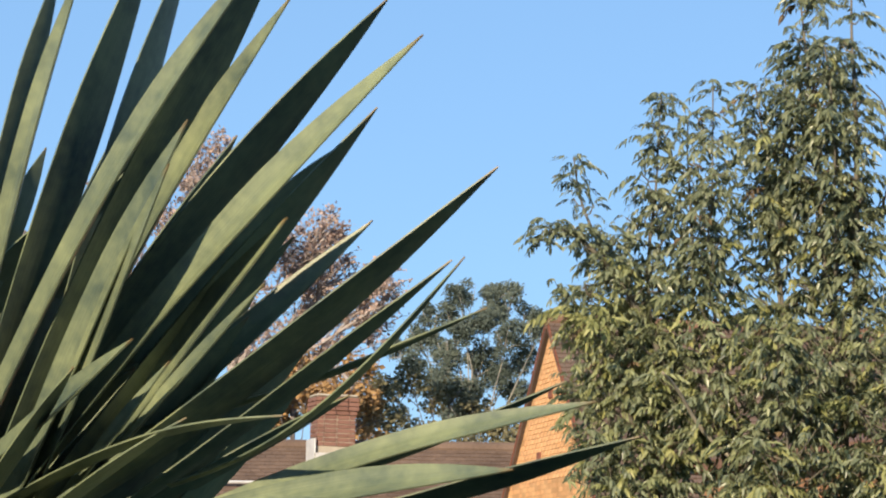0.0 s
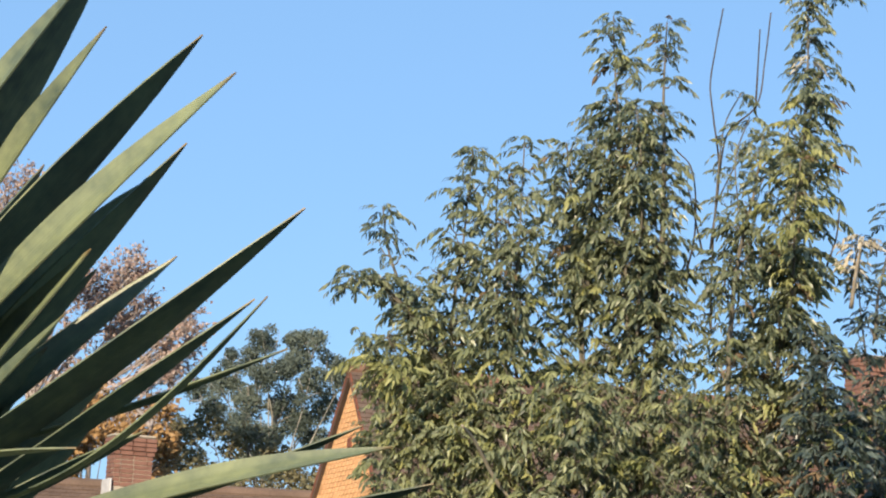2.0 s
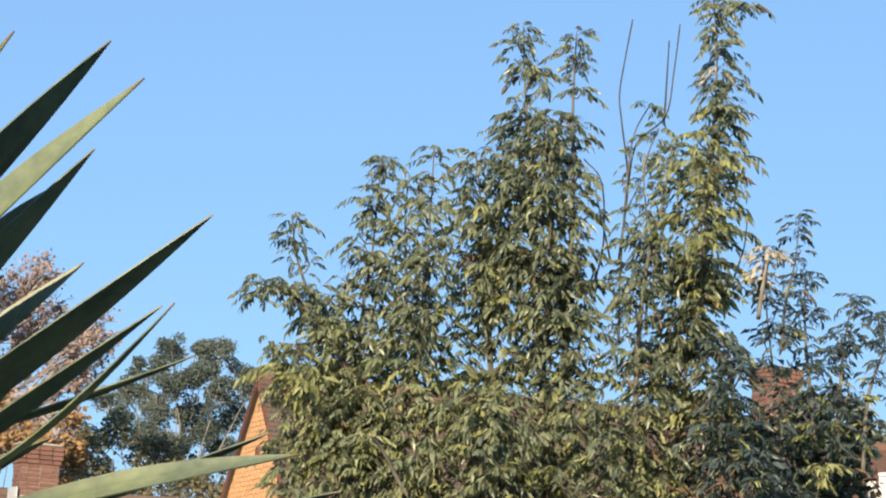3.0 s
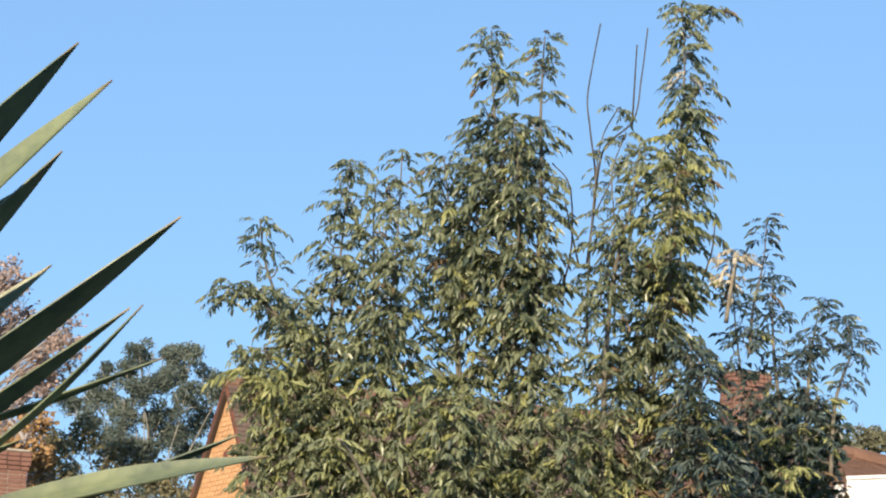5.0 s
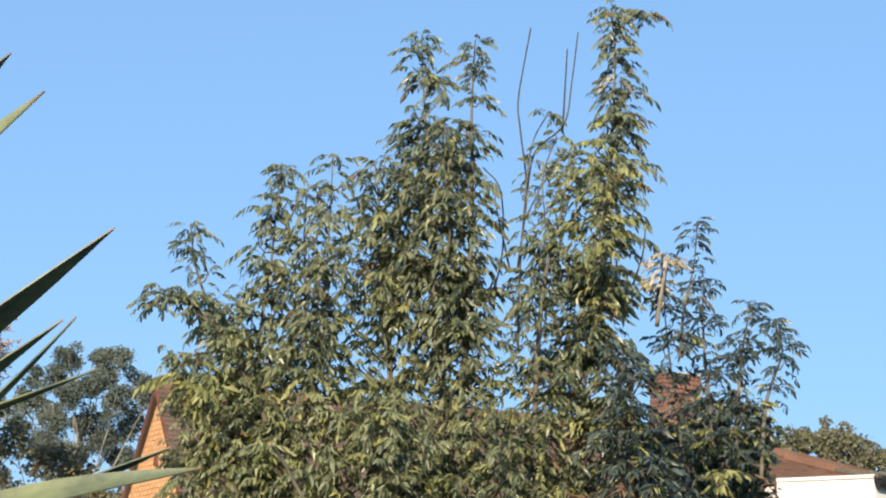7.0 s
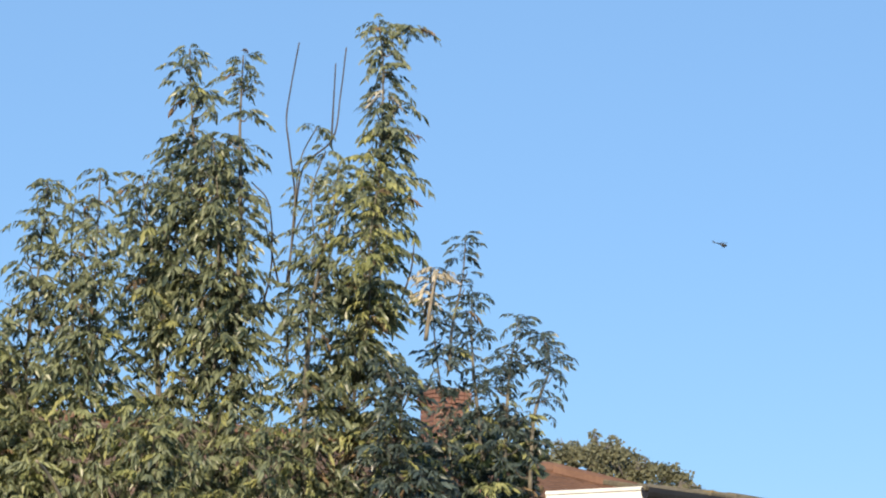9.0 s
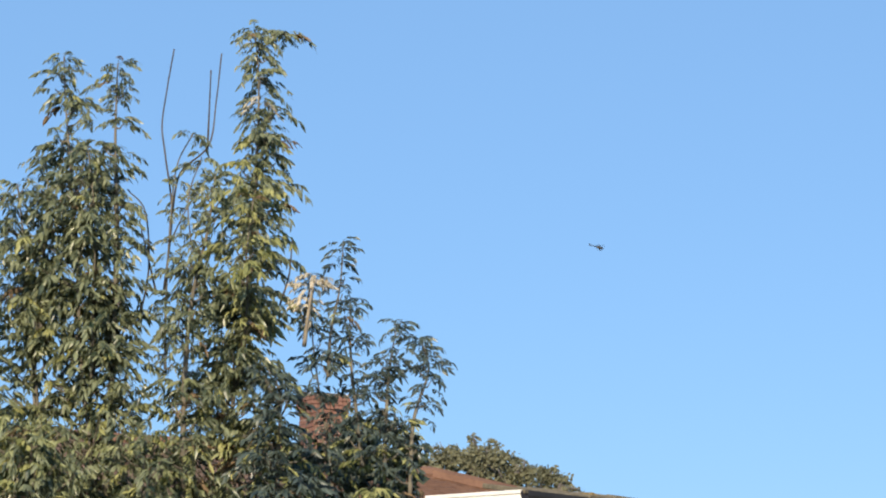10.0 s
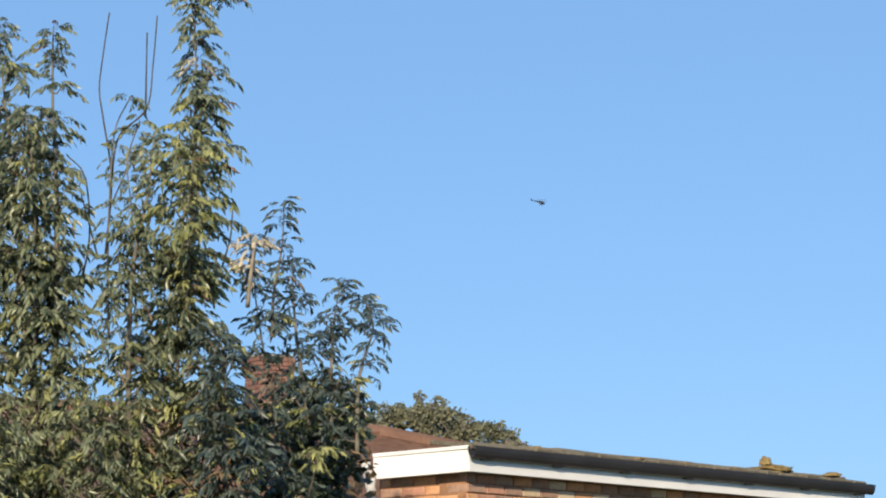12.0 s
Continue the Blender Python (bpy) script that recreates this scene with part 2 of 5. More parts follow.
def prism(name, outline, x0, x1, mat, axis="x", bevel=0.0):
    """An outline in the plane across an axis, drawn out along it from x0 to x1."""
    bm = bmesh.new()
    def co(s, a, b):
        return (s, a, b) if axis == "x" else (a, s, b)
    lo = [bm.verts.new(co(x0, a, b)) for a, b in outline]
    hi = [bm.verts.new(co(x1, a, b)) for a, b in outline]
    n = len(outline)
    bm.faces.new(lo[::-1]); bm.faces.new(hi)
    for i in range(n):
        bm.faces.new((lo[i], lo[(i + 1) % n], hi[(i + 1) % n], hi[i]))
    bmesh.ops.recalc_face_normals(bm, faces=list(bm.faces))
    if bevel:
        bmesh.ops.bevel(bm, geom=list(bm.edges), offset=bevel, segments=1, affect='EDGES')
    return finish(name, bm, mat)


def add_tube(verts, faces, pts, radii, sides=6):
    """A tapering limb along a line of points."""
    pts = [Vector(p) for p in pts]
    ring0 = len(verts)
    side = None
    for i, p in enumerate(pts):
        d = (pts[min(i + 1, len(pts) - 1)] - pts[max(i - 1, 0)]).normalized()
        side = (Vector((1, 0, 0)) if abs(d.x) < 0.9 else Vector((0, 1, 0))) if side is None else side
        side = (side - d * side.dot(d)).normalized()
        other = d.cross(side)
        for k in range(sides):
            a = 2 * math.pi * k / sides
            verts.append(p + (side * math.cos(a) + other * math.sin(a)) * radii[i])
    for i in range(len(pts) - 1):
        for k in range(sides):
            a, b = ring0 + i * sides + k, ring0 + i * sides + (k + 1) % sides
            faces.append((a, b, b + sides, a + sides))
    faces.append(tuple(ring0 + k for k in range(sides))[::-1])
    faces.append(tuple(ring0 + (len(pts) - 1) * sides + k for k in range(sides)))


def smooth_line(pts, steps=5):
    """Points along a smooth curve through pts."""
    pts = [Vector(p) for p in pts]
    ext = [pts[0] * 2 - pts[1]] + pts + [pts[-1] * 2 - pts[-2]]
    out = []
    for i in range(1, len(ext) - 2):
        a, b, c, d = ext[i - 1:i + 3]
        for s in range(steps):
            t = s / steps
            out.append(0.5 * ((2 * b) + (c - a) * t + (2 * a - 5 * b + 4 * c - d) * t * t + (3 * b - a - 3 * c + d) * t ** 3))
    out.append(pts[-1])
    return out


# ---------- ground ----------
def build_ground():
    n = 60
    xs = np.linspace(-1, 1, n)
    verts, faces = [], []
    for j in range(n):
        for i in range(n):
            x, y = 2600 * xs[i] * abs(xs[i]), 2600 * xs[j] * abs(xs[j])
            far = max(0.0, math.hypot(x, y) - 150)
            verts.append((x, y, 0.05 * noise.noise((x * 0.1, y * 0.1, 0)) + 0.004 * far * noise.noise((x * 0.002, y * 0.002, 3))))
    for j in range(n - 1):
        for i in range(n - 1):
            a = j * n + i
            faces.append((a, a + 1, a + n + 1, a + n))
    tagged(new("ground", mesh_from("ground", verts, faces, M_GROUND, True)), "rough green garden grass", "ground", kind="structure")


build_ground()


def build_shade_wall():
    """An unseen plain wall added at the camera's back to block sky and ground light."""
    w = new("shade_wall_south", block("shade_wall_south", -9, 9, -1.9, -1.6, 0, 5.2, M_BRICKWALL, 0.01))
    tagged(w, "unseen plain brick wall added at the camera's back to block light", "wall", kind="structure")


build_shade_wall()


# ---------- brickwork laid piece by piece ----------
def lay_bricks(mesh, parent, along, courses, z_top, face=0.0, height=0.075, width=0.225, from_x=0.0, turn=0.0, origin=(0, 0)):
    """Courses of bricks hung down from z_top along a wall that runs from the origin in its own x; face is how proud they stand."""
    rng = random.Random(int(1000 * z_top) + courses + int(turn * 10))
    c, s = math.cos(turn), math.sin(turn)
    for row in range(courses):
        x = from_x + (0 if row % 2 else -width / 2)
        while x < along - 0.03:
            a, b = max(x, from_x), min(x + width, along)
            if b - a > 0.05:
                mid, out = (a + b) / 2, face + rng.uniform(-0.006, 0.006)
                m = Matrix.Translation((origin[0] + mid * c + out * s, origin[1] + mid * s - out * c, z_top - height * (row + 0.5))) @ Matrix.Rotation(turn + rng.uniform(-0.008, 0.008), 4, 'Z')
                m = m @ Matrix.Diagonal(((b - a - 0.011) / 0.214, 1, 1, 1))
                part("brick", rng.choice(mesh), parent, at=m)
            x += width


BRICK_MESH = [block("brick", -0.107, 0.107, -0.05, 0.05, -0.0325, 0.0325, m, 0.006) for m in (M_BRICKS[0], M_BRICKS[3], M_BRICKS[1], M_BRICKS[1], M_BRICKS[2], M_BRICKS[3], M_BRICKS[0])]
CHIMNEY_BRICK = [block("brick", -0.107, 0.107, -0.05, 0.05, -0.0325, 0.0325, M_BRICK_RED, 0.005)]


def build_chimney(parent, x, y, z0, z1, w, d, turn=0.0, pots=0, pot_h=0.3):
    """A stack with a corbelled head, brick by brick round a mortar core, a lead apron and pots."""
    e = part("chimney", block("chimney", -w / 2 + 0.012, w / 2 - 0.012, -d / 2 + 0.012, d / 2 - 0.012, z0 - 0.6, z1, M_MORTAR, 0), parent, "red brick chimney stack",
             at=Matrix.Translation((x, y, 0)) @ Matrix.Rotation(turn, 4, 'Z'))
    n = int((z1 - z0) / 0.075) + 2
    for k in range(n):
        grow = 0.045 if k < 3 else (0.022 if k == 3 else 0.0)
        z = z1 - 0.075 * k
        hw, hd = w / 2 + grow, d / 2 + grow
        lay_bricks(CHIMNEY_BRICK, e, 2 * hw, 1, z, -0.05, origin=(-hw, -hd))
        lay_bricks(CHIMNEY_BRICK, e, 2 * hd, 1, z, -0.05, turn=-math.pi / 2, origin=(-hw, hd))
        lay_bricks(CHIMNEY_BRICK, e, 2 * hd, 1, z, -0.05, turn=math.pi / 2, origin=(hw, -hd))
    part("flaunching", block("flaunching", -w / 2 - 0.03, w / 2 + 0.03, -d / 2 - 0.03, d / 2 + 0.03, z1 + 0.002, z1 + 0.05, M_MORTAR, 0.02), e)
    part("lead_apron", block("lead_apron", -w / 2 - 0.06, w / 2 + 0.06, -d / 2 - 0.06, -d / 2 - 0.03, z0 - 0.42, z0 - 0.26, M_LEAD, 0.01), e, "pale grey lead flashing")
    part("lead_apron", block("lead_apron", -w / 2 - 0.06, -w / 2 - 0.03, -d / 2 - 0.06, d / 2, z0 - 0.42, z0 - 0.02, M_LEAD, 0.01), e, "pale grey lead flashing")
    for i in range(pots):
        v, f = [], []
        px = (i - (pots - 1) / 2) * 0.32
        add_tube(v, f, [(px, 0, z1 + 0.04), (px, 0, z1 + 0.06 + pot_h * 0.8), (px, 0, z1 + 0.06 + pot_h * 0.8), (px, 0, z1 + 0.06 + pot_h)], [0.12, 0.095, 0.115, 0.115], 12)
        part("chimney_pot", mesh_from("chimney_pot", v, f, M_POT), e, "clay chimney pot")
    return e


def tile_slope(name, length, run, rise, mat, parent, label, at, gauge=0.11, width=0.17):
    """A roof slope: a solid bed, and courses of lapped tiles over it. Local x along the eaves, y up the slope's plan, from the eaves at the origin."""
    slope = math.hypot(run, rise)
    ang = math.atan2(rise, run)
    e = part(name, block(name, 0, length, 0, slope, -0.12, -0.01, mat, 0.0), parent, label, at=at @ Matrix.Rotation(ang, 4, 'X'))
    rng = random.Random(int(length * 100))
    verts, faces = [], []
    rows = int(slope / gauge)
    for r in range(rows):
        x = -width * (r % 2) / 2
        while x < length:
            a, b = max(x, 0) + 0.003, min(x + width, length) - 0.003
            if b - a > 0.04:
                y0, y1 = r * gauge - 0.03, r * gauge + gauge + 0.02
                lift = rng.uniform(0.0, 0.006)
                k = len(verts)
                for (px, py, pz) in ((a, y0, 0.028), (b, y0, 0.028), (b, y1, 0.008), (a, y1, 0.008), (a, y0, 0.006), (b, y0, 0.006)):
                    verts.append((px, py, pz + lift))
                faces += [(k, k + 1, k + 2, k + 3), (k + 4, k + 5, k + 1, k), (k + 4, k, k + 3), (k + 5, k + 2, k + 1)]
            x += width
    part("tiles", mesh_from("tiles", verts, faces, mat), e, kind="stuff")
    return e


# ---------- house with the orange gable ----------
def gable_bricks(parent, top, courses):
    """Courses of bricks that fill the point of a gable, a little proud of the wall behind."""
    rng = random.Random(8)
    mesh = block("brick", -0.02, 0.02, -0.107, 0.107, -0.0325, 0.0325, M_GABLE_BRICK, 0.005)
    for row in range(courses):
        z, reach = top - 0.075 * (row + 0.5), 0.075 * row + 0.03
        y = -math.ceil(reach / 0.225) * 0.225 - (0.1125 if row % 2 else 0.0)
        while y < reach:
            a, b = max(y, -reach), min(y + 0.225, reach)
            if b - a > 0.06:
                m = Matrix.Translation((0.012 + rng.uniform(-0.004, 0.003), (a + b) / 2, z)) @ Matrix.Rotation(rng.uniform(-0.01, 0.01), 4, 'X')
                part("brick", mesh, parent, at=m @ Matrix.Diagonal((1, (b - a - 0.012) / 0.214, 1, 1)))
            y += 0.225


def build_gable_house():
    px, py, peak = (-3.375, 43.0, 8.212)
    peak -= 0.15
    half, length = 3.4, 10.2
    eave = peak - half * 1.0
    at = Matrix.Translation((px, py, 0)) @ Matrix.Rotation(math.atan2(0.33, 0.944), 4, 'Z')
    h = thing("house", "two-storey house with sunlit orange brick gable and brown tiled roof", "house", at)
    gable = part("gable_wall", prism("gable_wall", [(-half, 0), (half, 0), (half, eave), (0, peak - 0.1), (-half, eave)], 0.0, 0.3, M_GABLE), h, "sunlit orange brick gable wall")
    gable_bricks(gable, peak - 0.2, 29)
    part("gable_wall", prism("gable_wall", [(-half, 0), (half, 0), (half, eave), (0, peak - 0.1), (-half, eave)], length - 0.3, length, M_GABLE), h, "orange brick end wall")
    part("wall", block("wall", 0.3, length - 0.3, -half, -half + 0.3, 0, eave - 0.05, M_GABLE, 0), h)
    part("wall", block("wall", 0.3, length - 0.3, half - 0.3, half, 0, eave - 0.05, M_GABLE, 0), h)
    over = 0.25
    tile_slope("roof_slope", length + 0.12, half + over, half + over, M_TILE, h, "brown tiled roof slope", Matrix.Translation((-0.06, -half - over, eave - over + 0.14)))
    tile_slope("roof_slope", length + 0.12, half + over, half + over, M_TILE, h, "brown tiled roof slope", Matrix.Translation((length + 0.06, half + over, eave - over + 0.14)) @ Matrix.Rotation(math.pi, 4, 'Z'))
    v, f = [], []
    add_tube(v, f, [(-0.07, 0, peak + 0.08), (length + 0.07, 0, peak + 0.08)], [0.13, 0.13], 10)
    part("ridge_tiles", mesh_from("ridge_tiles", v, f, M_TILE_RED), h)
    for s in (-1, 1):
        y1, z1 = s * (half + over), eave - over
        part("verge_board", prism("verge_board", [(0, peak + 0.05), (0, peak + 0.13), (y1, z1 + 0.13), (y1, z1 + 0.05)], -0.07, -0.03, M_VERGE), h, "dark red verge along the gable")
    for (yy, zz) in ((-0.15, peak - 1.05), (0.5, peak - 2.0)):
        part("vent", block("vent", -0.03, 0.02, yy - 0.11, yy + 0.11, zz - 0.08, zz + 0.08, M_VERGE, 0.01), h)
    v, f = [], []
    add_tube(v, f, [(-0.08, half - 0.25, 0), (-0.08, half - 0.25, eave - 0.1)], [0.04, 0.04], 10)
    part("downpipe", mesh_from("downpipe", v, f, M_PIPE, True), h, "grey plastic downpipe")
    build_chimney(h, 8.75, 0.0, peak + 0.05, 9.08, 0.62, 0.55, pots=0)
    return h


build_gable_house()


# ---------- house with the red chimney ----------
def build_chimney_house():
    x0, x1, y, ridge = -9.884, -2.359, 47.0, 6.432
    half, rise = 4.0, 3.0
    at = Matrix.Translation((x0, y, 0))
    length = x1 - x0
    h = thing("house", "house with brown tiled roof and red brick chimney", "house", at)
    eave = ridge - rise
    for (a, b, nm) in ((-half, -half + 0.3, "wall"), (half - 0.3, half, "wall")):
        part(nm, block(nm, 0, length, a, b, 0, eave - 0.05, M_BRICKWALL, 0), h)
    for a in (0.0, length - 0.3):
        part("gable_wall", prism("gable_wall", [(-half + 0.3, 0), (half - 0.3, 0), (half - 0.3, eave), (0, ridge - 0.35), (-half + 0.3, eave)], a, a + 0.3, M_BRICKWALL), h)
    tile_slope("roof_slope", length + 0.2, half + 0.2, rise + 0.15, M_TILE, h, "brown tiled roof slope", Matrix.Translation((-0.1, -half - 0.2, eave - 0.15)))
    tile_slope("roof_slope", length + 0.2, half + 0.2, rise + 0.15, M_TILE, h, "brown tiled roof slope", Matrix.Translation((length + 0.1, half + 0.2, eave - 0.15)) @ Matrix.Rotation(math.pi, 4, 'Z'))
    v, f = [], []
    add_tube(v, f, [(-0.1, 0, ridge - 0.02), (length + 0.1, 0, ridge - 0.02)], [0.12, 0.12], 10)
    part("ridge_tiles", mesh_from("ridge_tiles", v, f, M_TILE), h)
    part("verge_board", prism("verge_board", [(0, ridge - 0.1), (0, ridge + 0.08), (-half - 0.2, eave - 0.07), (-half - 0.2, eave - 0.25)], -0.2, -0.11, M_TILE), h)
    build_chimney(h, -7.28 - x0, -0.55, 6.512, 7.193, 0.66, 0.5, turn=0.42, pots=0)
    # lean-to flashing strip on the slope
    ang = math.atan2(rise + 0.15, half + 0.2)
    part("flashing", block("flashing", 0.3, 3.2, 0, 0.05, 0.03, 0.06, M_LEAD, 0.004), h, "pale flashing strip across the tiles", at=Matrix.Translation((0, -1.15, ridge - 0.75)) @ Matrix.Rotation(ang, 4, 'X'))
    return h


build_chimney_house()


# ---------- low brown roof behind the flat-roofed house ----------
def build_back_house():
    ax, ay, az = (4.15, 33.0, 6.579)
    h = thing("house", "house with a low hipped roof of weathered red-brown tiles", "house", Matrix.Translation((ax, ay, 0)) @ Matrix.Rotation(radians(25), 4, 'Z'))
    hx, hy, rise = 4.2, 3.6, 1.15
    ev = az - rise
    wx, wy = hx - 0.3, hy - 0.3
    for x0, x1, y0, y1 in ((-wx, wx, -wy, -wy + 0.3), (-wx, wx, wy - 0.3, wy), (-wx, -wx + 0.3, -wy + 0.3, wy - 0.3), (wx - 0.3, wx, -wy + 0.3, wy - 0.3)):
        part("wall", block("wall", x0, x1, y0, y1, 0, ev - 0.12, M_BRICKWALL, 0.0), h)
    bm = bmesh.new()
    lo = [bm.verts.new((sx * hx, sy * hy, ev + dz)) for dz in (-0.12, 0.0) for sx, sy in ((-1, -1), (1, -1), (1, 1), (-1, 1))]
    r0, r1 = bm.verts.new((-0.8, 0, az)), bm.verts.new((0.8, 0, az))
    bm.faces.new(lo[3::-1])
    for i in range(4):
        bm.faces.new((lo[i], lo[(i + 1) % 4], lo[4 + (i + 1) % 4], lo[4 + i]))
    bm.faces.new((lo[4], lo[5], r1, r0)); bm.faces.new((lo[5], lo[6], r1)); bm.faces.new((lo[6], lo[7], r0, r1)); bm.faces.new((lo[7], lo[4], r0))
    roof = part("roof", finish("roof", bm, M_TILE_RED), h, "weathered red-brown hipped roof")
    rng = random.Random(17)
    for turn, run, wide, tip in ((0.0, hy, hx, 0.8), (math.pi / 2, hx - 0.8, hy, 0.0)):
        v, f = [], []
        back = run if turn == 0.0 else hx
        slope = math.hypot(run, rise)
        rows = int(slope / 0.11)
        for r in range(rows):
            t0, t1 = r / rows, (r + 1.15) / rows
            reach = wide + (tip - wide) * (r + 0.9) / rows
            x = -reach + (0.085 if r % 2 else 0.0)
            while x < reach - 0.17:
                up = 0.018 + rng.uniform(0.0, 0.008)
                k = len(v)
                for px, t, z in ((x + 0.003, t0, up), (x + 0.167, t0, up), (x + 0.167, t1, 0.006), (x + 0.003, t1, 0.006), (x + 0.003, t0, 0.0), (x + 0.167, t0, 0.0)):
                    p = Vector((px, -back + run * t, ev + rise * t + z))
                    v.append(Matrix.Rotation(turn, 3, 'Z') @ p)
                f += [(k, k + 1, k + 2, k + 3), (k + 4, k + 5, k + 1, k)]
                x += 0.17
        part("tiles", mesh_from("tiles", v, f, M_TILE_RED), roof, kind="stuff")
    for a, b in (((-hx, -hy, ev), (-0.8, 0, az)), ((hx, -hy, ev), (0.8, 0, az)), ((-0.8, 0, az), (0.8, 0, az))):
        v, f = [], []
        add_tube(v, f, [Vector(a) + Vector((0, 0, 0.03)), Vector(b) + Vector((0, 0, 0.03))], [0.1, 0.1], 8)
        part("hip_tiles", mesh_from("hip_tiles", v, f, M_TILE_RED), h)


build_back_house()


# ---------- flat-roofed brick house with white fascia ----------
def build_flat_house():
    cx, cy, top = (3.683, 20.5, 5.221)
    turn = math.atan2(0.65, 0.76)
    h = thing("house", "brick house with white fascia, black gutter and mossy roof edge", "house", Matrix.Translation((cx, cy, 0)) @ Matrix.Rotation(turn, 4, 'Z'))
    # local x: along the long side; local y: away along the short side
    L, W, fh = 5.6, 0.75, 0.165
    zw = top - fh
    part("wall", block("wall", 0.13, L - 0.1, 0.14, 0.4, 0, zw, M_BRICKWALL, 0), h)
    part("wall", block("wall", L - 0.4, L - 0.14, 0.4, W, 0, zw, M_BRICKWALL, 0), h)
    part("wall", block("wall", 0.14, 0.4, 0.4, W, 0, zw, M_BRICKWALL, 0), h)
    part("wall", block("wall", 0.14, L - 0.14, W, W + 0.26, 0, zw, M_BRICKWALL, 0), h)
    part("soffit", block("soffit", 0.02, L - 0.02, 0.02, W + 0.2, zw + 0.005, zw + 0.03, M_WHITEPAINT, 0.002), h)
    part("fascia", block("fascia", 0.0, L, 0.0, 0.022, zw - 0.01, top - 0.01, M_FASCIA, 0.003), h, "white painted fascia board")
    part("fascia", block("fascia", -0.002, 0.02, 0.024, W + 0.2, zw - 0.01, top - 0.01, M_FASCIA, 0.003), h, "white painted fascia board")
    part("edge_trim", block("edge_trim", -0.012, 0.03, 0.0, W + 0.2, top - 0.008, top + 0.022, M_WHITEPAINT, 0.004), h, "thin pale roof edge trim")
    part("roof_deck", block("roof_deck", 0.03, L - 0.02, 0.1, W + 0.2, top - 0.008, top + 0.012, M_FELT, 0.003), h)
    # half-round gutter on brackets
    prof = [(-0.04 * math.cos(a) - 0.043, -0.09 * math.sin(a)) for a in np.linspace(0, math.pi, 9)]
    prof = prof + [(p[0] * 0.88 - 0.007, p[1] * 0.88) for p in prof[::-1]]
    g = part("gutter", prism("gutter", [(a, b + top + 0.012) for a, b in prof], -0.02, L + 0.05, M_GUTTER), h, "black half-round gutter")
    for i in range(7):
        x = 0.12 + i * 0.88
        part("bracket", block("bracket", x, x + 0.1, -0.05, -0.001, top - 0.087, top - 0.07, M_GUTTER, 0.004), g)
    # mossy edge tiles over the gutter
    rng = random.Random(3)
    tile = block("edge_tile", -0.098, 0.098, -0.17, 0.25, -0.02, 0.02, M_MOSSTILE, 0.008)
    x = 0.10
    while x < L - 0.05:
        up = 0.012 + 0.018 * min(1.0, x / 1.0)
        part("edge_tile", tile, h, at=Matrix.Translation((x, 0.15 + rng.uniform(-0.012, 0.012), top + 0.02 + up + rng.uniform(-0.006, 0.006))) @ Matrix.Rotation(radians(9) + rng.uniform(-0.02, 0.02), 4, 'X') @ Matrix.Rotation(rng.uniform(-0.03, 0.03), 4, 'Z'))
        x += 0.2
    tile2 = block("edge_tile", -0.098, 0.098, -0.17, 0.25, -0.02, 0.02, M_MOSSTILE, 0.008)
    x = 0.85
    while x < L - 0.05:
        part("edge_tile", tile2, h, at=Matrix.Translation((x, 0.33 + rng.uniform(-0.012, 0.012), top + 0.085 + rng.uniform(-0.006, 0.01))) @ Matrix.Rotation(radians(9) + rng.uniform(-0.02, 0.02), 4, 'X'))
        x += 0.2
    def moss(x, y, z, sx, sy, sz, seed):
        bm = bmesh.new()
        bmesh.ops.create_icosphere(bm, subdivisions=3, radius=1.0)
        for vt in bm.verts:
            k = 1 + 0.45 * noise.noise(vt.co * 2.2 + Vector((seed, 0, 0))) + 0.15 * noise.noise(vt.co * 6)
            vt.co = Vector((vt.co.x * sx * k, vt.co.y * sy * k, max(vt.co.z, -0.25) * sz * k))
        part("moss_clump", finish("moss_clump", bm, M_MOSS, True), h, "tan moss clump", at=Matrix.Translation((x, y, z)))
    moss(4.5, 0.25, top + 0.10, 0.23, 0.13, 0.05, 1.0)
    moss(4.34, 0.22, top + 0.15, 0.055, 0.05, 0.055, 2.0)
    moss(5.25, 0.12, top + 0.085, 0.09, 0.08, 0.03, 3.0)
    for i in range(5):
        moss(rng.uniform(0.9, L - 0.2), rng.uniform(0.0, 0.08), top + 0.05, rng.uniform(0.03, 0.09), 0.05, rng.uniform(0.012, 0.024), 5.0 + i)
    v, f = [], []
    add_tube(v, f, smooth_line([(-0.05, 0.93, 0), (-0.05, 0.93, top - 0.5), (-0.05, 0.93, top - 0.3), (-0.09, 0.95, top - 0.05)], 4), [0.036] * 13, 10)
    part("downpipe", mesh_from("downpipe", v, f, M_PIPE, True), h, "pale grey downpipe")
    lay_bricks(BRICK_MESH, h, 4.9, 9, zw - 0.004, -0.05, from_x=0.13, origin=(0, 0.13))
    part("rear_wing", block("rear_wing", 1.4, L - 0.14, W + 0.3, 6.0, 0, top - 0.5, M_BRICKWALL, 0.01), h)
    lay_bricks(BRICK_MESH, h, 0.87, 9, zw - 0.004, -0.05, turn=-math.pi / 2, origin=(0.13, 1.0), from_x=0.0)


build_flat_house()


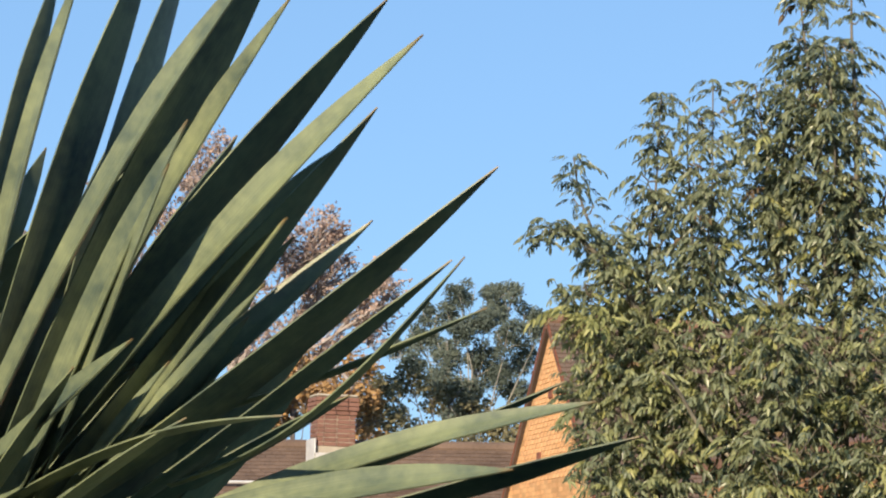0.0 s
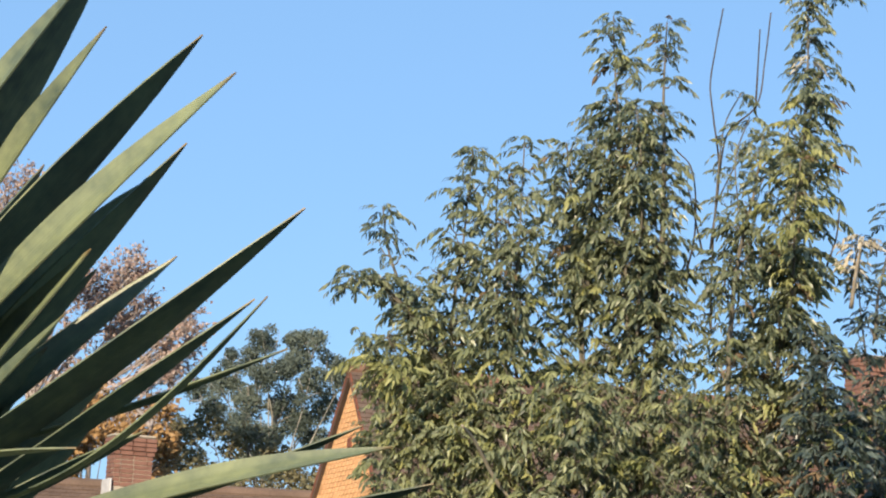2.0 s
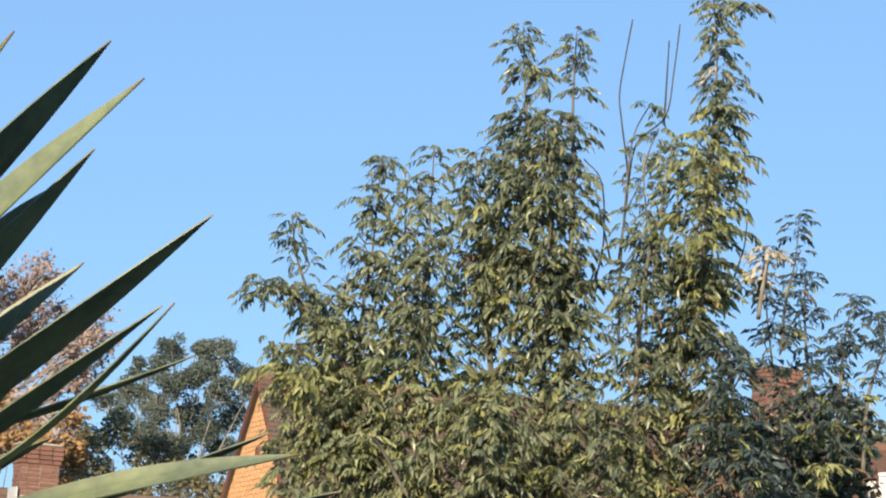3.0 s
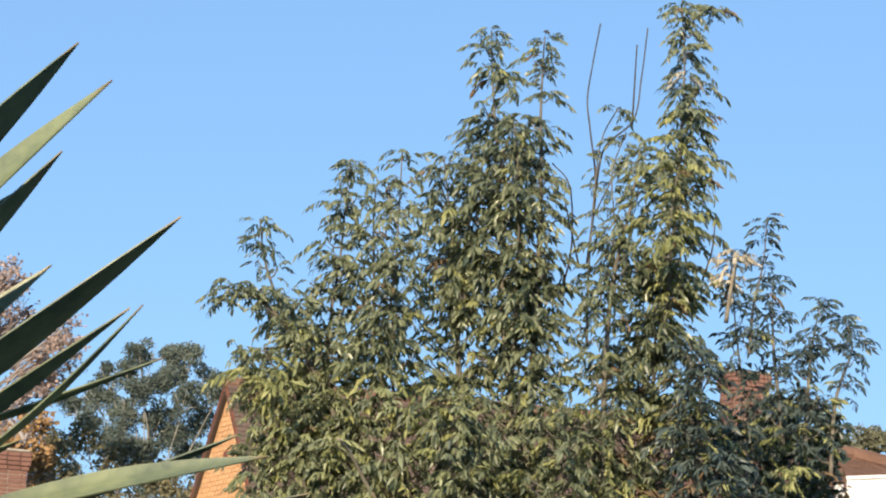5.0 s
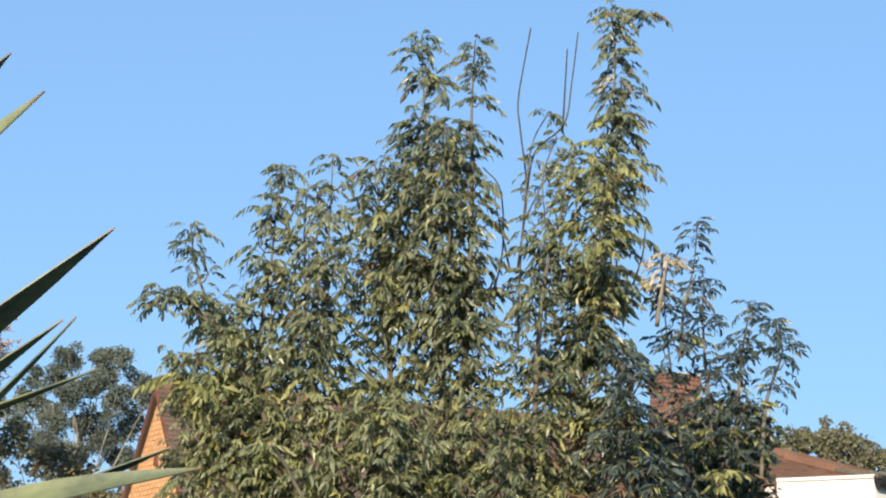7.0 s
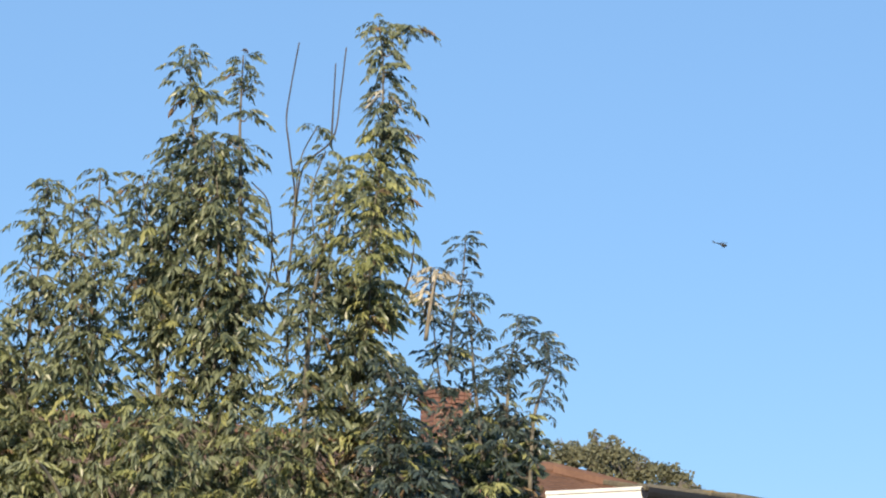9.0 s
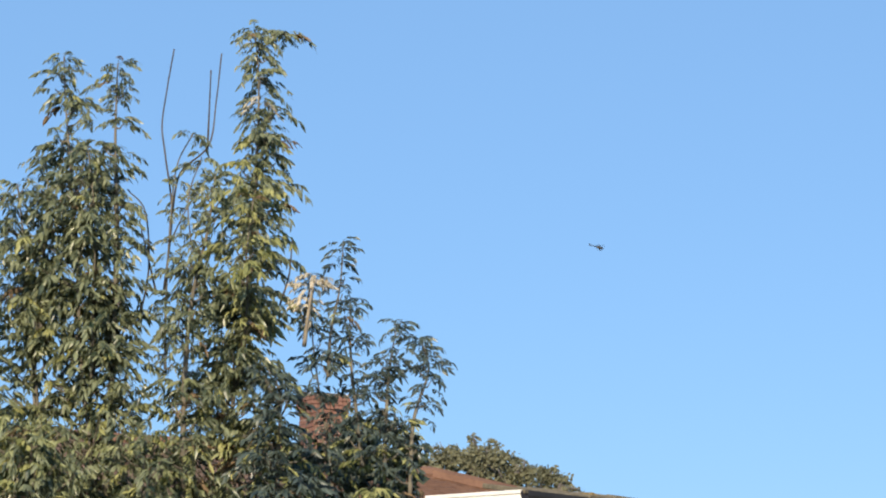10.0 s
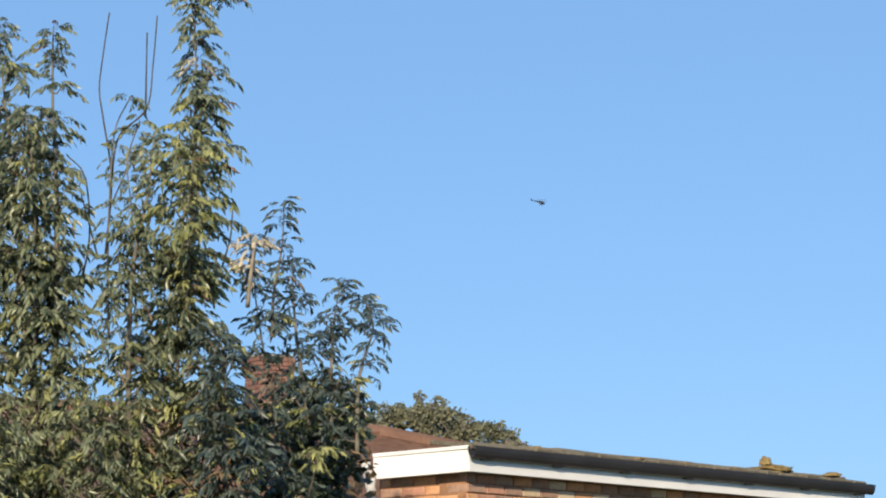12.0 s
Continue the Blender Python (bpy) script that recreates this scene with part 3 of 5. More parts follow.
# ---------- leaves ----------
def compound_leaf(seed, length=0.26, pairs=4, leaflet=0.092, droop=1.0, hang=0.7, lift=0.6):
    """A pinnate leaf along +x: a stalk that rises and arches over, leaflets hanging from it in pairs and one at the end."""
    rng = random.Random(seed)
    verts, faces = [], []
    def stalk(t):
        return Vector((length * (1.05 * t - 0.16 * droop * t * t), 0.0, length * (lift * t - droop * t * t)))
    side_w = 0.003
    for i in range(5):
        a, b = stalk(i / 5), stalk((i + 1) / 5)
        k = len(verts)
        verts += [a + Vector((0, side_w, 0)), a + Vector((0, -side_w, 0)), b + Vector((0, -side_w, 0)), b + Vector((0, side_w, 0))]
        faces.append((k, k + 1, k + 2, k + 3))
    def blade(p, d, ln):
        d = d.normalized()
        up = Vector((rng.uniform(-0.8, 0.8), rng.uniform(-0.8, 0.8), 0.8))
        s = d.cross(up).normalized()
        n = s.cross(d)
        w = ln * rng.uniform(0.13, 0.18)
        bend = -n * ln * rng.uniform(0.1, 0.32)
        k = len(verts)
        verts.extend([p, p + d * ln * 0.36 + s * w + n * w * 0.35, p + d * ln * 0.74 + s * w * 0.66 + bend * 0.55 + n * w * 0.2, p + d * ln + bend,
                      p + d * ln * 0.74 - s * w * 0.66 + bend * 0.55 + n * w * 0.2, p + d * ln * 0.36 - s * w + n * w * 0.35, p + d * ln * 0.38, p + d * ln * 0.74 + bend * 0.55])
        faces.extend([(k, k + 1, k + 6), (k + 1, k + 2, k + 7, k + 6), (k + 2, k + 3, k + 7), (k, k + 6, k + 5), (k + 6, k + 7, k + 4, k + 5), (k + 7, k + 3, k + 4)])
    for i in range(pairs):
        t = 0.3 + 0.62 * i / max(1, pairs - 1)
        along = (stalk(t + 0.05) - stalk(t)).normalized()
        for s in (-1, 1):
            d = along * rng.uniform(0.3, 0.75) + Vector((rng.uniform(-0.2, 0.2), s * rng.uniform(0.35, 0.9), -hang * rng.uniform(0.4, 1.3)))
            blade(stalk(t), d, leaflet * rng.uniform(0.75, 1.1))
    blade(stalk(1.0), (stalk(1.0) - stalk(0.9)).normalized() + Vector((0, rng.uniform(-0.2, 0.2), -0.3 * hang)), leaflet * 1.05)
    return np.array([tuple(v) for v in verts]), faces


# ten hanging kinds for the ash, then four flatter, shorter ones for the shade-coloured stems
LEAF_KINDS = [compound_leaf(i, length=0.2 + 0.025 * (i % 4), pairs=4 + i % 3, droop=0.65 + 0.15 * (i % 5)) for i in range(10)]
LEAF_KINDS += [compound_leaf(40 + i, length=0.18 + 0.02 * i, pairs=4, leaflet=0.105, droop=0.6 + 0.1 * i, hang=0.3, lift=0.5) for i in range(4)]


def leaf_pose(p, out, rng, size=1.0):
    """A leaf at p that reaches along out and hangs by its own weight."""
    out = out.normalized()
    x = Vector((out.x, out.y, max(-0.25, min(0.3, out.z)))).normalized()
    y = Vector((0, 0, 1)).cross(x)
    if y.length < 0.1:
        y = Vector((0, 1, 0))
    y.normalize()
    z = x.cross(y)
    m = Matrix((x, y, z)).transposed().to_4x4()
    return Matrix.Translation(p) @ m @ Matrix.Rotation(rng.uniform(-0.5, 0.5), 4, 'X') @ Matrix.Scale(size, 4)


class Foliage:
    """Gathers leaves; joins them into one mesh or makes them parts."""
    def __init__(self):
        self.items = []

    def put(self, kind, m):
        self.items.append((kind, m))

    def joined(self, name, mat, items=None):
        vs, fs, base = [], [], 0
        for kind, m in (self.items if items is None else items):
            v, f = LEAF_KINDS[kind]
            a = np.array(m)
            vs.append(v @ a[:3, :3].T + a[:3, 3])
            fs.extend([tuple(i + base for i in q) for q in f])
            base += len(v)
        me = bpy.data.meshes.new(name)
        me.from_pydata(np.concatenate(vs).tolist(), [], fs)
        me.materials.append(mat)
        return me


# ---------- the young ash with many upright stems, and right-hand stems coloured darker for shade ---
ASH_X, ASH_Y = 0.365, 15.4
ash_rng = random.Random(11)
LOW_Z = 5.206   # below this the leaves are turning


class Plant:
    """A thing with the leaves and fine twigs that are gathered for it."""
    def __init__(self, ob, root_x, kinds):
        self.ob, self.root_x, self.kinds = ob, root_x, kinds
        self.green, self.yellow, self.dry, self.pale, self.turning = Foliage(), Foliage(), Foliage(), Foliage(), Foliage()
        self.twig_v, self.twig_f = [], []


ASH = Plant(thing("ash_tree", "tall bushy ash tree with drooping green and yellowing leaves", "tree", Matrix.Translation((ASH_X, ASH_Y, 0))), ASH_X, (0, 10))
SHADED_STEMS = Plant(thing("shaded_stems", "thin stems beside the ash, sparse leaves coloured dark for shade", "tree", Matrix.Translation((1.95, ASH_Y, 0))), 1.95, (10, 14))


def ash_stem(points, depth=0.0, bush=(), thick=0.022, leafy=1.0, tone=0.035, up=0.55, name="stem", mat=None, plant=ASH, pale=0.0):
    """One stem through (x, z) points, leaning to depth; bush gives how far the twigs reach at each point."""
    if points[0][1] < 1.3:   # from the ground
        points, bush = [(plant.root_x + 0.6 * (points[0][0] - plant.root_x), -0.05)] + list(points), (0.0,) + tuple(bush)
    n = len(points)
    rng = ash_rng
    pts = [Vector((x - plant.root_x, depth * (0.25 + 0.75 * i / max(1, n - 1)) + 0.05 * math.sin(i * 2.1 + x), z)) for i, (x, z) in enumerate(points)]
    line = smooth_line(pts, 6)
    rad = [max(0.004, thick * (1 - (0.85 if bush else 0.5) * i / (len(line) - 1))) for i in range(len(line))]
    v, f = [], []
    add_tube(v, f, line, rad, 7)
    part(name, mesh_from(name, v, f, mat or M_BARK, True), plant.ob)
    if not bush:
        return

    def leaf(p, out, size):
        r = rng.random() - (0.18 if p.z < LOW_Z else 0.0) * rng.random()
        heap = plant.pale if rng.random() < pale else plant.yellow if r < tone else plant.dry if r < tone * 1.2 else plant.green
        if heap is plant.green and p.z < LOW_Z + 0.1 and plant is ASH:   # the older leaves low down turn first
            # fewer turning, more brown to the right: shade put into the colour mix
            side = p.x + ASH_X
            if rng.random() < (0.4 if side < 0.1 else 0.12 if side < 0.9 else 0.03):
                heap = plant.turning
            elif side > 0.9 and rng.random() < 0.12:
                heap = plant.dry
        heap.put(rng.randrange(*plant.kinds), leaf_pose(p, out, rng, size))

    def whorl(p, count, size, rise):
        a0 = rng.uniform(0, 2 * math.pi)
        for k in range(count):
            az = a0 + 2 * math.pi * k / count + rng.uniform(-0.35, 0.35)
            leaf(p - Vector((0, 0, 0.012 * k)), Vector((math.cos(az), math.sin(az), rise + rng.uniform(-0.25, 0.25))), size * rng.uniform(0.8, 1.1))

    whorl(line[-1], 3, 0.5, 0.5)
    whorl(line[-1].lerp(line[-3], 0.5), 2, 0.62, 0.3)
    for i in range(len(line) - 1):
        a, b = line[i], line[i + 1]
        s = i / 6
        k = min(int(s), n - 2)
        reach = bush[k] + (bush[k + 1] - bush[k]) * (s - k)
        low = a.z < LOW_Z
        count = leafy * (b - a).length * (11 + 82 * reach) * (1.12 if low else 1.0)
        count = int(count) + (rng.random() < count % 1)
        for _ in range(count):
            p = a.lerp(b, rng.random())
            az = rng.uniform(0, 2 * math.pi)
            d = Vector((math.cos(az), math.sin(az), rng.uniform(0.1, 2 * up))).normalized()
            q = p + d * reach * math.sqrt(rng.uniform(0.05, 1)) * 0.76
            mid = p.lerp(q, 0.5) + Vector((0, 0, -0.02))
            if (q - p).length > 0.04:
                add_tube(plant.twig_v, plant.twig_f, [p, mid, q], [0.006, 0.005, 0.003], 4)
            size = rng.uniform(0.62, 0.98) * min(1.0, 0.46 + reach * 1.7) * (0.84 if low else 1.0)
            whorl(q, rng.choice((2, 3, 3, 4)), size, 0.3)
            if rng.random() < 0.7:
                whorl(mid, 2, size * 0.95, 0.1)


def leaf_spray(x, z, depth, count, size, heap, reach=0.05, plant=ASH):
    """A few leaves of one colour close together."""
    for k in range(count):
        az = ash_rng.uniform(0, 2 * math.pi)
        p = Vector((x - plant.root_x + ash_rng.uniform(-reach, reach), depth + ash_rng.uniform(-reach, reach), z + ash_rng.uniform(-reach, reach)))
        heap.put(ash_rng.randrange(*plant.kinds), leaf_pose(p, Vector((math.cos(az), math.sin(az) - 0.4, 0.2)), ash_rng, size * ash_rng.uniform(0.8, 1.1)))


ash_stem([(0.60, 0.99), (0.46, 3.66), (0.39, 4.73), (0.30, 5.36), (0.25, 5.99), (0.20, 6.48), (0.16, 6.86), (0.14, 7.11)], 0.0, (0.00, 0.54, 0.47, 0.39, 0.35, 0.24, 0.13, 0.05, ), 0.02)
ash_stem([(0.45, 4.42), (0.47, 5.67), (0.46, 6.21), (0.44, 6.66), (0.44, 7.08)], -0.1, (0.32, 0.20, 0.16, 0.13, 0.05, ), 0.022)
ash_stem([(1.16, 1.01), (1.09, 3.69), (1.11, 4.78), (1.18, 5.55), (1.23, 6.23), (1.25, 6.78), (1.24, 7.11), (1.21, 7.35)], 0.1, (0.00, 0.47, 0.44, 0.32, 0.25, 0.15, 0.09, 0.04, ), 0.019, tone=0.12, leafy=1.6)
ash_stem([(0.96, 3.53), (0.87, 4.74), (0.87, 5.61), (0.96, 6.12), (0.99, 6.42)], -0.25, (0.35, 0.25, 0.16, 0.13, 0.05, ), 0.022)
ash_stem([(0.00, 0.99), (-0.15, 3.77), (-0.23, 4.69), (-0.34, 5.30), (-0.32, 5.78), (-0.32, 6.36)], -0.15, (0.00, 0.50, 0.44, 0.27, 0.17, 0.06, ), 0.018)
ash_stem([(-0.42, 0.91), (-0.59, 3.76), (-0.62, 4.70), (-0.68, 5.33), (-0.64, 5.82), (-0.63, 6.08), (-0.62, 6.36)], 0.2, (0.00, 0.47, 0.38, 0.25, 0.15, 0.13, 0.05, ), 0.018, leafy=1.25)
ash_stem([(-0.37, 4.37), (-0.72, 5.09), (-0.99, 5.44), (-1.16, 5.53), (-1.27, 5.47)], -0.2, (0.32, 0.21, 0.15, 0.09, 0.04, ), 0.022, leafy=1.5)
ash_stem([(-0.86, 5.28), (-1.04, 5.69), (-1.09, 5.95)], -0.1, (0.13, 0.11, 0.03, ), 0.012)
ash_stem([(-0.60, 0.92), (-0.80, 3.59), (-0.95, 4.67), (-1.04, 5.05), (-1.16, 5.25)], 0.1, (0.00, 0.41, 0.23, 0.16, 0.08, ), 0.018, leafy=1.6)
ash_stem([(0.13, 4.43), (0.04, 5.38), (-0.02, 5.93), (-0.09, 6.43)], 0.25, (0.38, 0.28, 0.22, 0.06, ), 0.022)
ash_stem([(0.20, 1.05), (0.13, 3.63), (0.08, 4.52), (-0.00, 4.97)], -0.5, (0.00, 0.47, 0.41, 0.28, ), 0.018)
ash_stem([(0.84, 1.08), (0.69, 3.66), (0.64, 4.55), (0.65, 4.94)], -0.5, (0.00, 0.47, 0.35, 0.16, ), 0.018)
# lower right stem, given the leaves with shade in their colour
ash_stem([(1.49, 1.10), (1.37, 3.70), (1.37, 4.60), (1.36, 5.24)], -0.4, (0.00, 0.47, 0.35, 0.22, ), 0.018, leafy=1.2, plant=SHADED_STEMS)
ash_stem([(1.98, 0.95), (1.82, 3.74), (1.75, 4.88), (1.67, 5.36), (1.63, 5.76), (1.66, 6.06)], 0.75, (0.00, 0.28, 0.22, 0.14, 0.05, 0.09, ), 0.014, leafy=0.8, plant=SHADED_STEMS)
ash_stem([(1.69, 5.39), (1.71, 5.66), (1.78, 5.96), (1.82, 6.27)], 0.7, (0.13, 0.04, 0.08, 0.03, ), 0.012, leafy=0.8, plant=SHADED_STEMS)
ash_stem([(1.90, 4.89), (1.85, 5.48), (1.87, 5.92)], 0.8, (0.22, 0.09, 0.07, ), 0.014, leafy=0.8, plant=SHADED_STEMS)
ash_stem([(2.02, 4.89), (2.06, 5.42), (2.15, 5.79)], 0.75, (0.19, 0.12, 0.05, ), 0.014, leafy=0.8, plant=SHADED_STEMS)
ash_stem([(2.17, 4.74), (2.20, 5.17), (2.32, 5.50), (2.30, 5.72)], 0.8, (0.16, 0.09, 0.12, 0.03, ), 0.014, leafy=0.8, plant=SHADED_STEMS)
ash_stem([(1.52, 5.66), (1.54, 5.82), (1.57, 5.90)], -0.1, (0.02, 0.04, 0.08, ), 0.008, tone=0.1, leafy=1.5, pale=0.85)
ash_stem([(1.23, 7.22), (1.30, 7.31), (1.41, 7.33)], 0.1, (0.02, 0.02, 0.02, ), 0.006)
ash_stem([(-0.91, 4.77), (-0.98, 4.95), (-1.04, 5.03)], -0.25, (0.08, 0.07, 0.04, ), 0.008, tone=0.7)
ash_stem([(1.19, 5.48), (1.19, 5.76), (1.17, 5.98), (1.20, 6.30)], -0.35, (0.09, 0.11, 0.09, 0.07, ), 0.01, tone=0.5)
ash_stem([(1.84, 4.41), (1.87, 4.60), (1.86, 4.69)], -0.35, (0.03, 0.06, 0.05, ), 0.007, tone=0.3)
ash_stem([(0.36, 5.27), (0.35, 5.70), (0.34, 6.14), (0.29, 6.54)], -0.25, (0.19, 0.18, 0.16, 0.08, ), 0.012)
ash_stem([(0.07, 5.49), (0.07, 5.94), (0.08, 6.33), (0.06, 6.54)], 0.1, (0.16, 0.15, 0.11, 0.04, ), 0.012)
ash_stem([(-0.42, 5.20), (-0.44, 5.64), (-0.46, 5.96), (-0.46, 6.18)], 0.0, (0.16, 0.14, 0.11, 0.04, ), 0.012)
ash_stem([(0.74, 5.82), (0.77, 6.24), (0.72, 6.56), (0.70, 6.75), (0.72, 6.95), (0.75, 7.17)], -0.05, (), 0.0065, name="shoot", mat=M_SHOOT)
ash_stem([(0.77, 6.24), (0.81, 6.48), (0.96, 6.63), (1.00, 6.90), (1.02, 7.17)], -0.05, (), 0.0065, name="shoot", mat=M_SHOOT)
ash_stem([(0.96, 6.63), (0.96, 6.83), (0.96, 7.06)], -0.05, (), 0.0065, name="shoot", mat=M_SHOOT)
ash_stem([(1.39, 5.76), (1.43, 5.92), (1.44, 6.11)], -0.05, (), 0.0065, name="shoot", mat=M_SHOOT)
ash_stem([(0.60, 5.62), (0.65, 5.91), (0.62, 6.23), (0.52, 6.37)], -0.05, (), 0.0065, name="shoot", mat=M_SHOOT)
ash_stem([(0.70, 5.79), (0.64, 6.01), (0.60, 6.13)], -0.05, (), 0.0065, name="shoot", mat=M_SHOOT)
ash_stem([(1.53, 5.53), (1.54, 5.72), (1.56, 5.88)], -0.12, (), 0.013, name="shoot", mat=M_TWIG_PALE)
ash_stem([(-0.17, 4.26), (-0.36, 4.43), (-0.49, 4.63), (-0.56, 4.70)], -0.65, (), 0.014, name="shoot", mat=M_TWIG_PALE)
ash_stem([(0.76, 5.37), (0.75, 5.75), (0.76, 6.23), (0.79, 6.52), (0.87, 6.69)], -0.1, (0.13, 0.03, 0.02, 0.06, 0.03, ), 0.008, leafy=0.8)
ash_stem([(0.80, 5.50), (0.88, 5.95), (0.85, 6.30), (0.92, 6.55)], -0.15, (0.08, 0.03, 0.05, 0.03), 0.006, leafy=0.5)
ash_stem([(0.77, 6.10), (0.86, 6.30), (0.95, 6.42)], 0.05, (0.02, 0.03, 0.04), 0.005, leafy=0.6)
ash_stem([(-0.74, 4.45), (-0.86, 4.95), (-1.02, 5.22)], -0.1, (0.18, 0.15, 0.12), 0.012, leafy=1.6)
ash_stem([(-0.72, 4.80), (-0.82, 5.20), (-0.90, 5.45)], 0.15, (0.22, 0.18, 0.08), 0.012, leafy=1.3)
leaf_spray(1.17, 5.95, -0.4, 7, 0.85, ASH.yellow, 0.1)
leaf_spray(1.22, 6.25, -0.35, 5, 0.8, ASH.yellow, 0.1)
leaf_spray(1.86, 4.66, -0.5, 4, 0.6, ASH.yellow, 0.03)
leaf_spray(-0.98, 4.98, -0.3, 9, 0.8, ASH.yellow, 0.09)
leaf_spray(1.24, 6.9, -0.02, 3, 0.5, ASH.pale, 0.03)
LEAF_MESHES = [mesh_from("leaf", lv, lf, M_ASH) for lv, lf in LEAF_KINDS[:10]] + [mesh_from("leaf", lv, lf, M_SHADED_LEAF) for lv, lf in LEAF_KINDS[10:]]
for plant, leaf_mat, words in ((ASH, M_ASH, "drooping green pinnate leaves"), (SHADED_STEMS, M_SHADED_LEAF, "sparse leaves coloured dark blue-green for shade")):
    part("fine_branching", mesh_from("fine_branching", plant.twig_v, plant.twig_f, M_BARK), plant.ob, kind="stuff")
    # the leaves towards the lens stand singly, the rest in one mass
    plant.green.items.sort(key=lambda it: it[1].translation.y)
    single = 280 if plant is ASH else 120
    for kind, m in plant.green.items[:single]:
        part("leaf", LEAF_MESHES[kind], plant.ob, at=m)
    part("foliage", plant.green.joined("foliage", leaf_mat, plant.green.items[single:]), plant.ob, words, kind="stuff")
    for heap, mat, nm, words in ((plant.yellow, M_ASH_YELLOW, "yellow_foliage", "yellowing pinnate leaves"), (plant.dry, M_ASH_DRY, "dry_foliage", "brown withered leaves"),
                                 (plant.turning, M_ASH_TURN, "turning_foliage", "yellow-green leaves low on the tree"),
                                 (plant.pale, M_ASH_PALE, "pale_foliage", "pale bleached leaves")):
        if heap.items:
            part(nm, heap.joined(nm, mat), plant.ob, words, kind="stuff")


# ---------- trees made of a trunk, limbs to each lobe, and many small leaves ----------
def lobed_tree(name, label, base, lobes, leaf, density, mat, bark, seed, trunk=0.25, gaps=0.5, flat=1.0, clumps=0):
    """lobes: (x, y, z, radius) in the world. Leaves lie in a loose shell of each lobe; limbs reach every lobe from the trunk."""
    rng = random.Random(seed)
    t = thing(name, label, "tree", Matrix.Translation((base[0], base[1], 0)))
    org = Vector((base[0], base[1], 0))
    low = min(l[2] - l[3] for l in lobes)
    top = max(l[2] for l in lobes)
    fork = Vector((0, 0, max(1.0, low * 0.75)))
    v, f = [], []
    crown_mid = Vector((0.0, 0.0, low + (top - low) * 0.55))
    add_tube(v, f, smooth_line([(0, 0, 0), fork * 0.5 + Vector((0.08, 0.05, 0)), fork, crown_mid], 4), [trunk * (1 - 0.055 * i) for i in range(13)], 9)
    part("trunk", mesh_from("trunk", v, f, bark, True), t)
    lv, lf = [], []
    for (x, y, z, r) in lobes:
        v, f = [], []
        c = Vector((x, y, z)) - org
        start = fork.lerp(crown_mid, rng.uniform(0, 0.9))
        mid = start.lerp(c, 0.55) + Vector((rng.uniform(-.3, .3) * r, rng.uniform(-.3, .3) * r, -0.15 * r))
        add_tube(v, f, smooth_line([start, mid, c], 4), [trunk * 0.17 * (1 - 0.1 * i) for i in range(9)], 6)
        for _ in range(7):
            d = Vector((rng.gauss(0, 1), rng.gauss(0, 1), rng.gauss(0.3, 1))).normalized()
            a = c.lerp(mid, rng.uniform(0, 0.4))
            add_tube(v, f, [a, a.lerp(c + d * r * 0.85, 0.55) + Vector((0, 0, 0.06 * r)), c + d * r * 0.85], [trunk * 0.09, trunk * 0.06, trunk * 0.025], 4)
        part("limb", mesh_from("limb", v, f, bark, True), t)
        heads = [(c, r)]
        if clumps and r > 0.2:   # uneven tufts in place of one round head
            heads = []
            for _ in range(clumps):
                d = Vector((rng.gauss(0, 1), rng.gauss(0, 1), rng.gauss(0.1, 0.8))).normalized()
                heads.append((c + d * r * rng.uniform(0.25, 0.85), r * rng.uniform(0.32, 0.68)))
        for hc, hr in heads:
            for _ in range(int(density * hr * hr / (leaf * leaf))):
                d = Vector((rng.gauss(0, 1), rng.gauss(0, 1), rng.gauss(0.15, 1))).normalized()
                k = rng.uniform(0.35, 1.0) ** 0.6
                p = hc + Vector((d.x, d.y, d.z * flat)) * hr * k * (1 + 0.4 * noise.noise(d * 2.3 + hc))
                if noise.noise(p * (1.6 / hr)) < -0.28 * (1 - gaps) * 3 - 0.25 + gaps * 0.35 - 0.35 * (k < 0.6):
                    continue
                ln = leaf * rng.uniform(0.6, 1.3)
                u = Vector((rng.gauss(0, 1), rng.gauss(0, 1), rng.gauss(-0.3, 0.8))).normalized()
                w = u.cross(Vector((rng.gauss(0, 1), rng.gauss(0, 1), rng.gauss(0, 1)))).normalized() * ln * 0.36
                n = u.cross(w).normalized() * ln * 0.12
                b = len(lv)
                lv.extend([p, p + u * ln * 0.5 + w + n, p + u * ln, p + u * ln * 0.5 - w + n])
                lf.extend([(b, b + 1, b + 2), (b, b + 2, b + 3)])
    part("crown", mesh_from("crown", lv, lf, mat), t, kind="stuff")
    return t


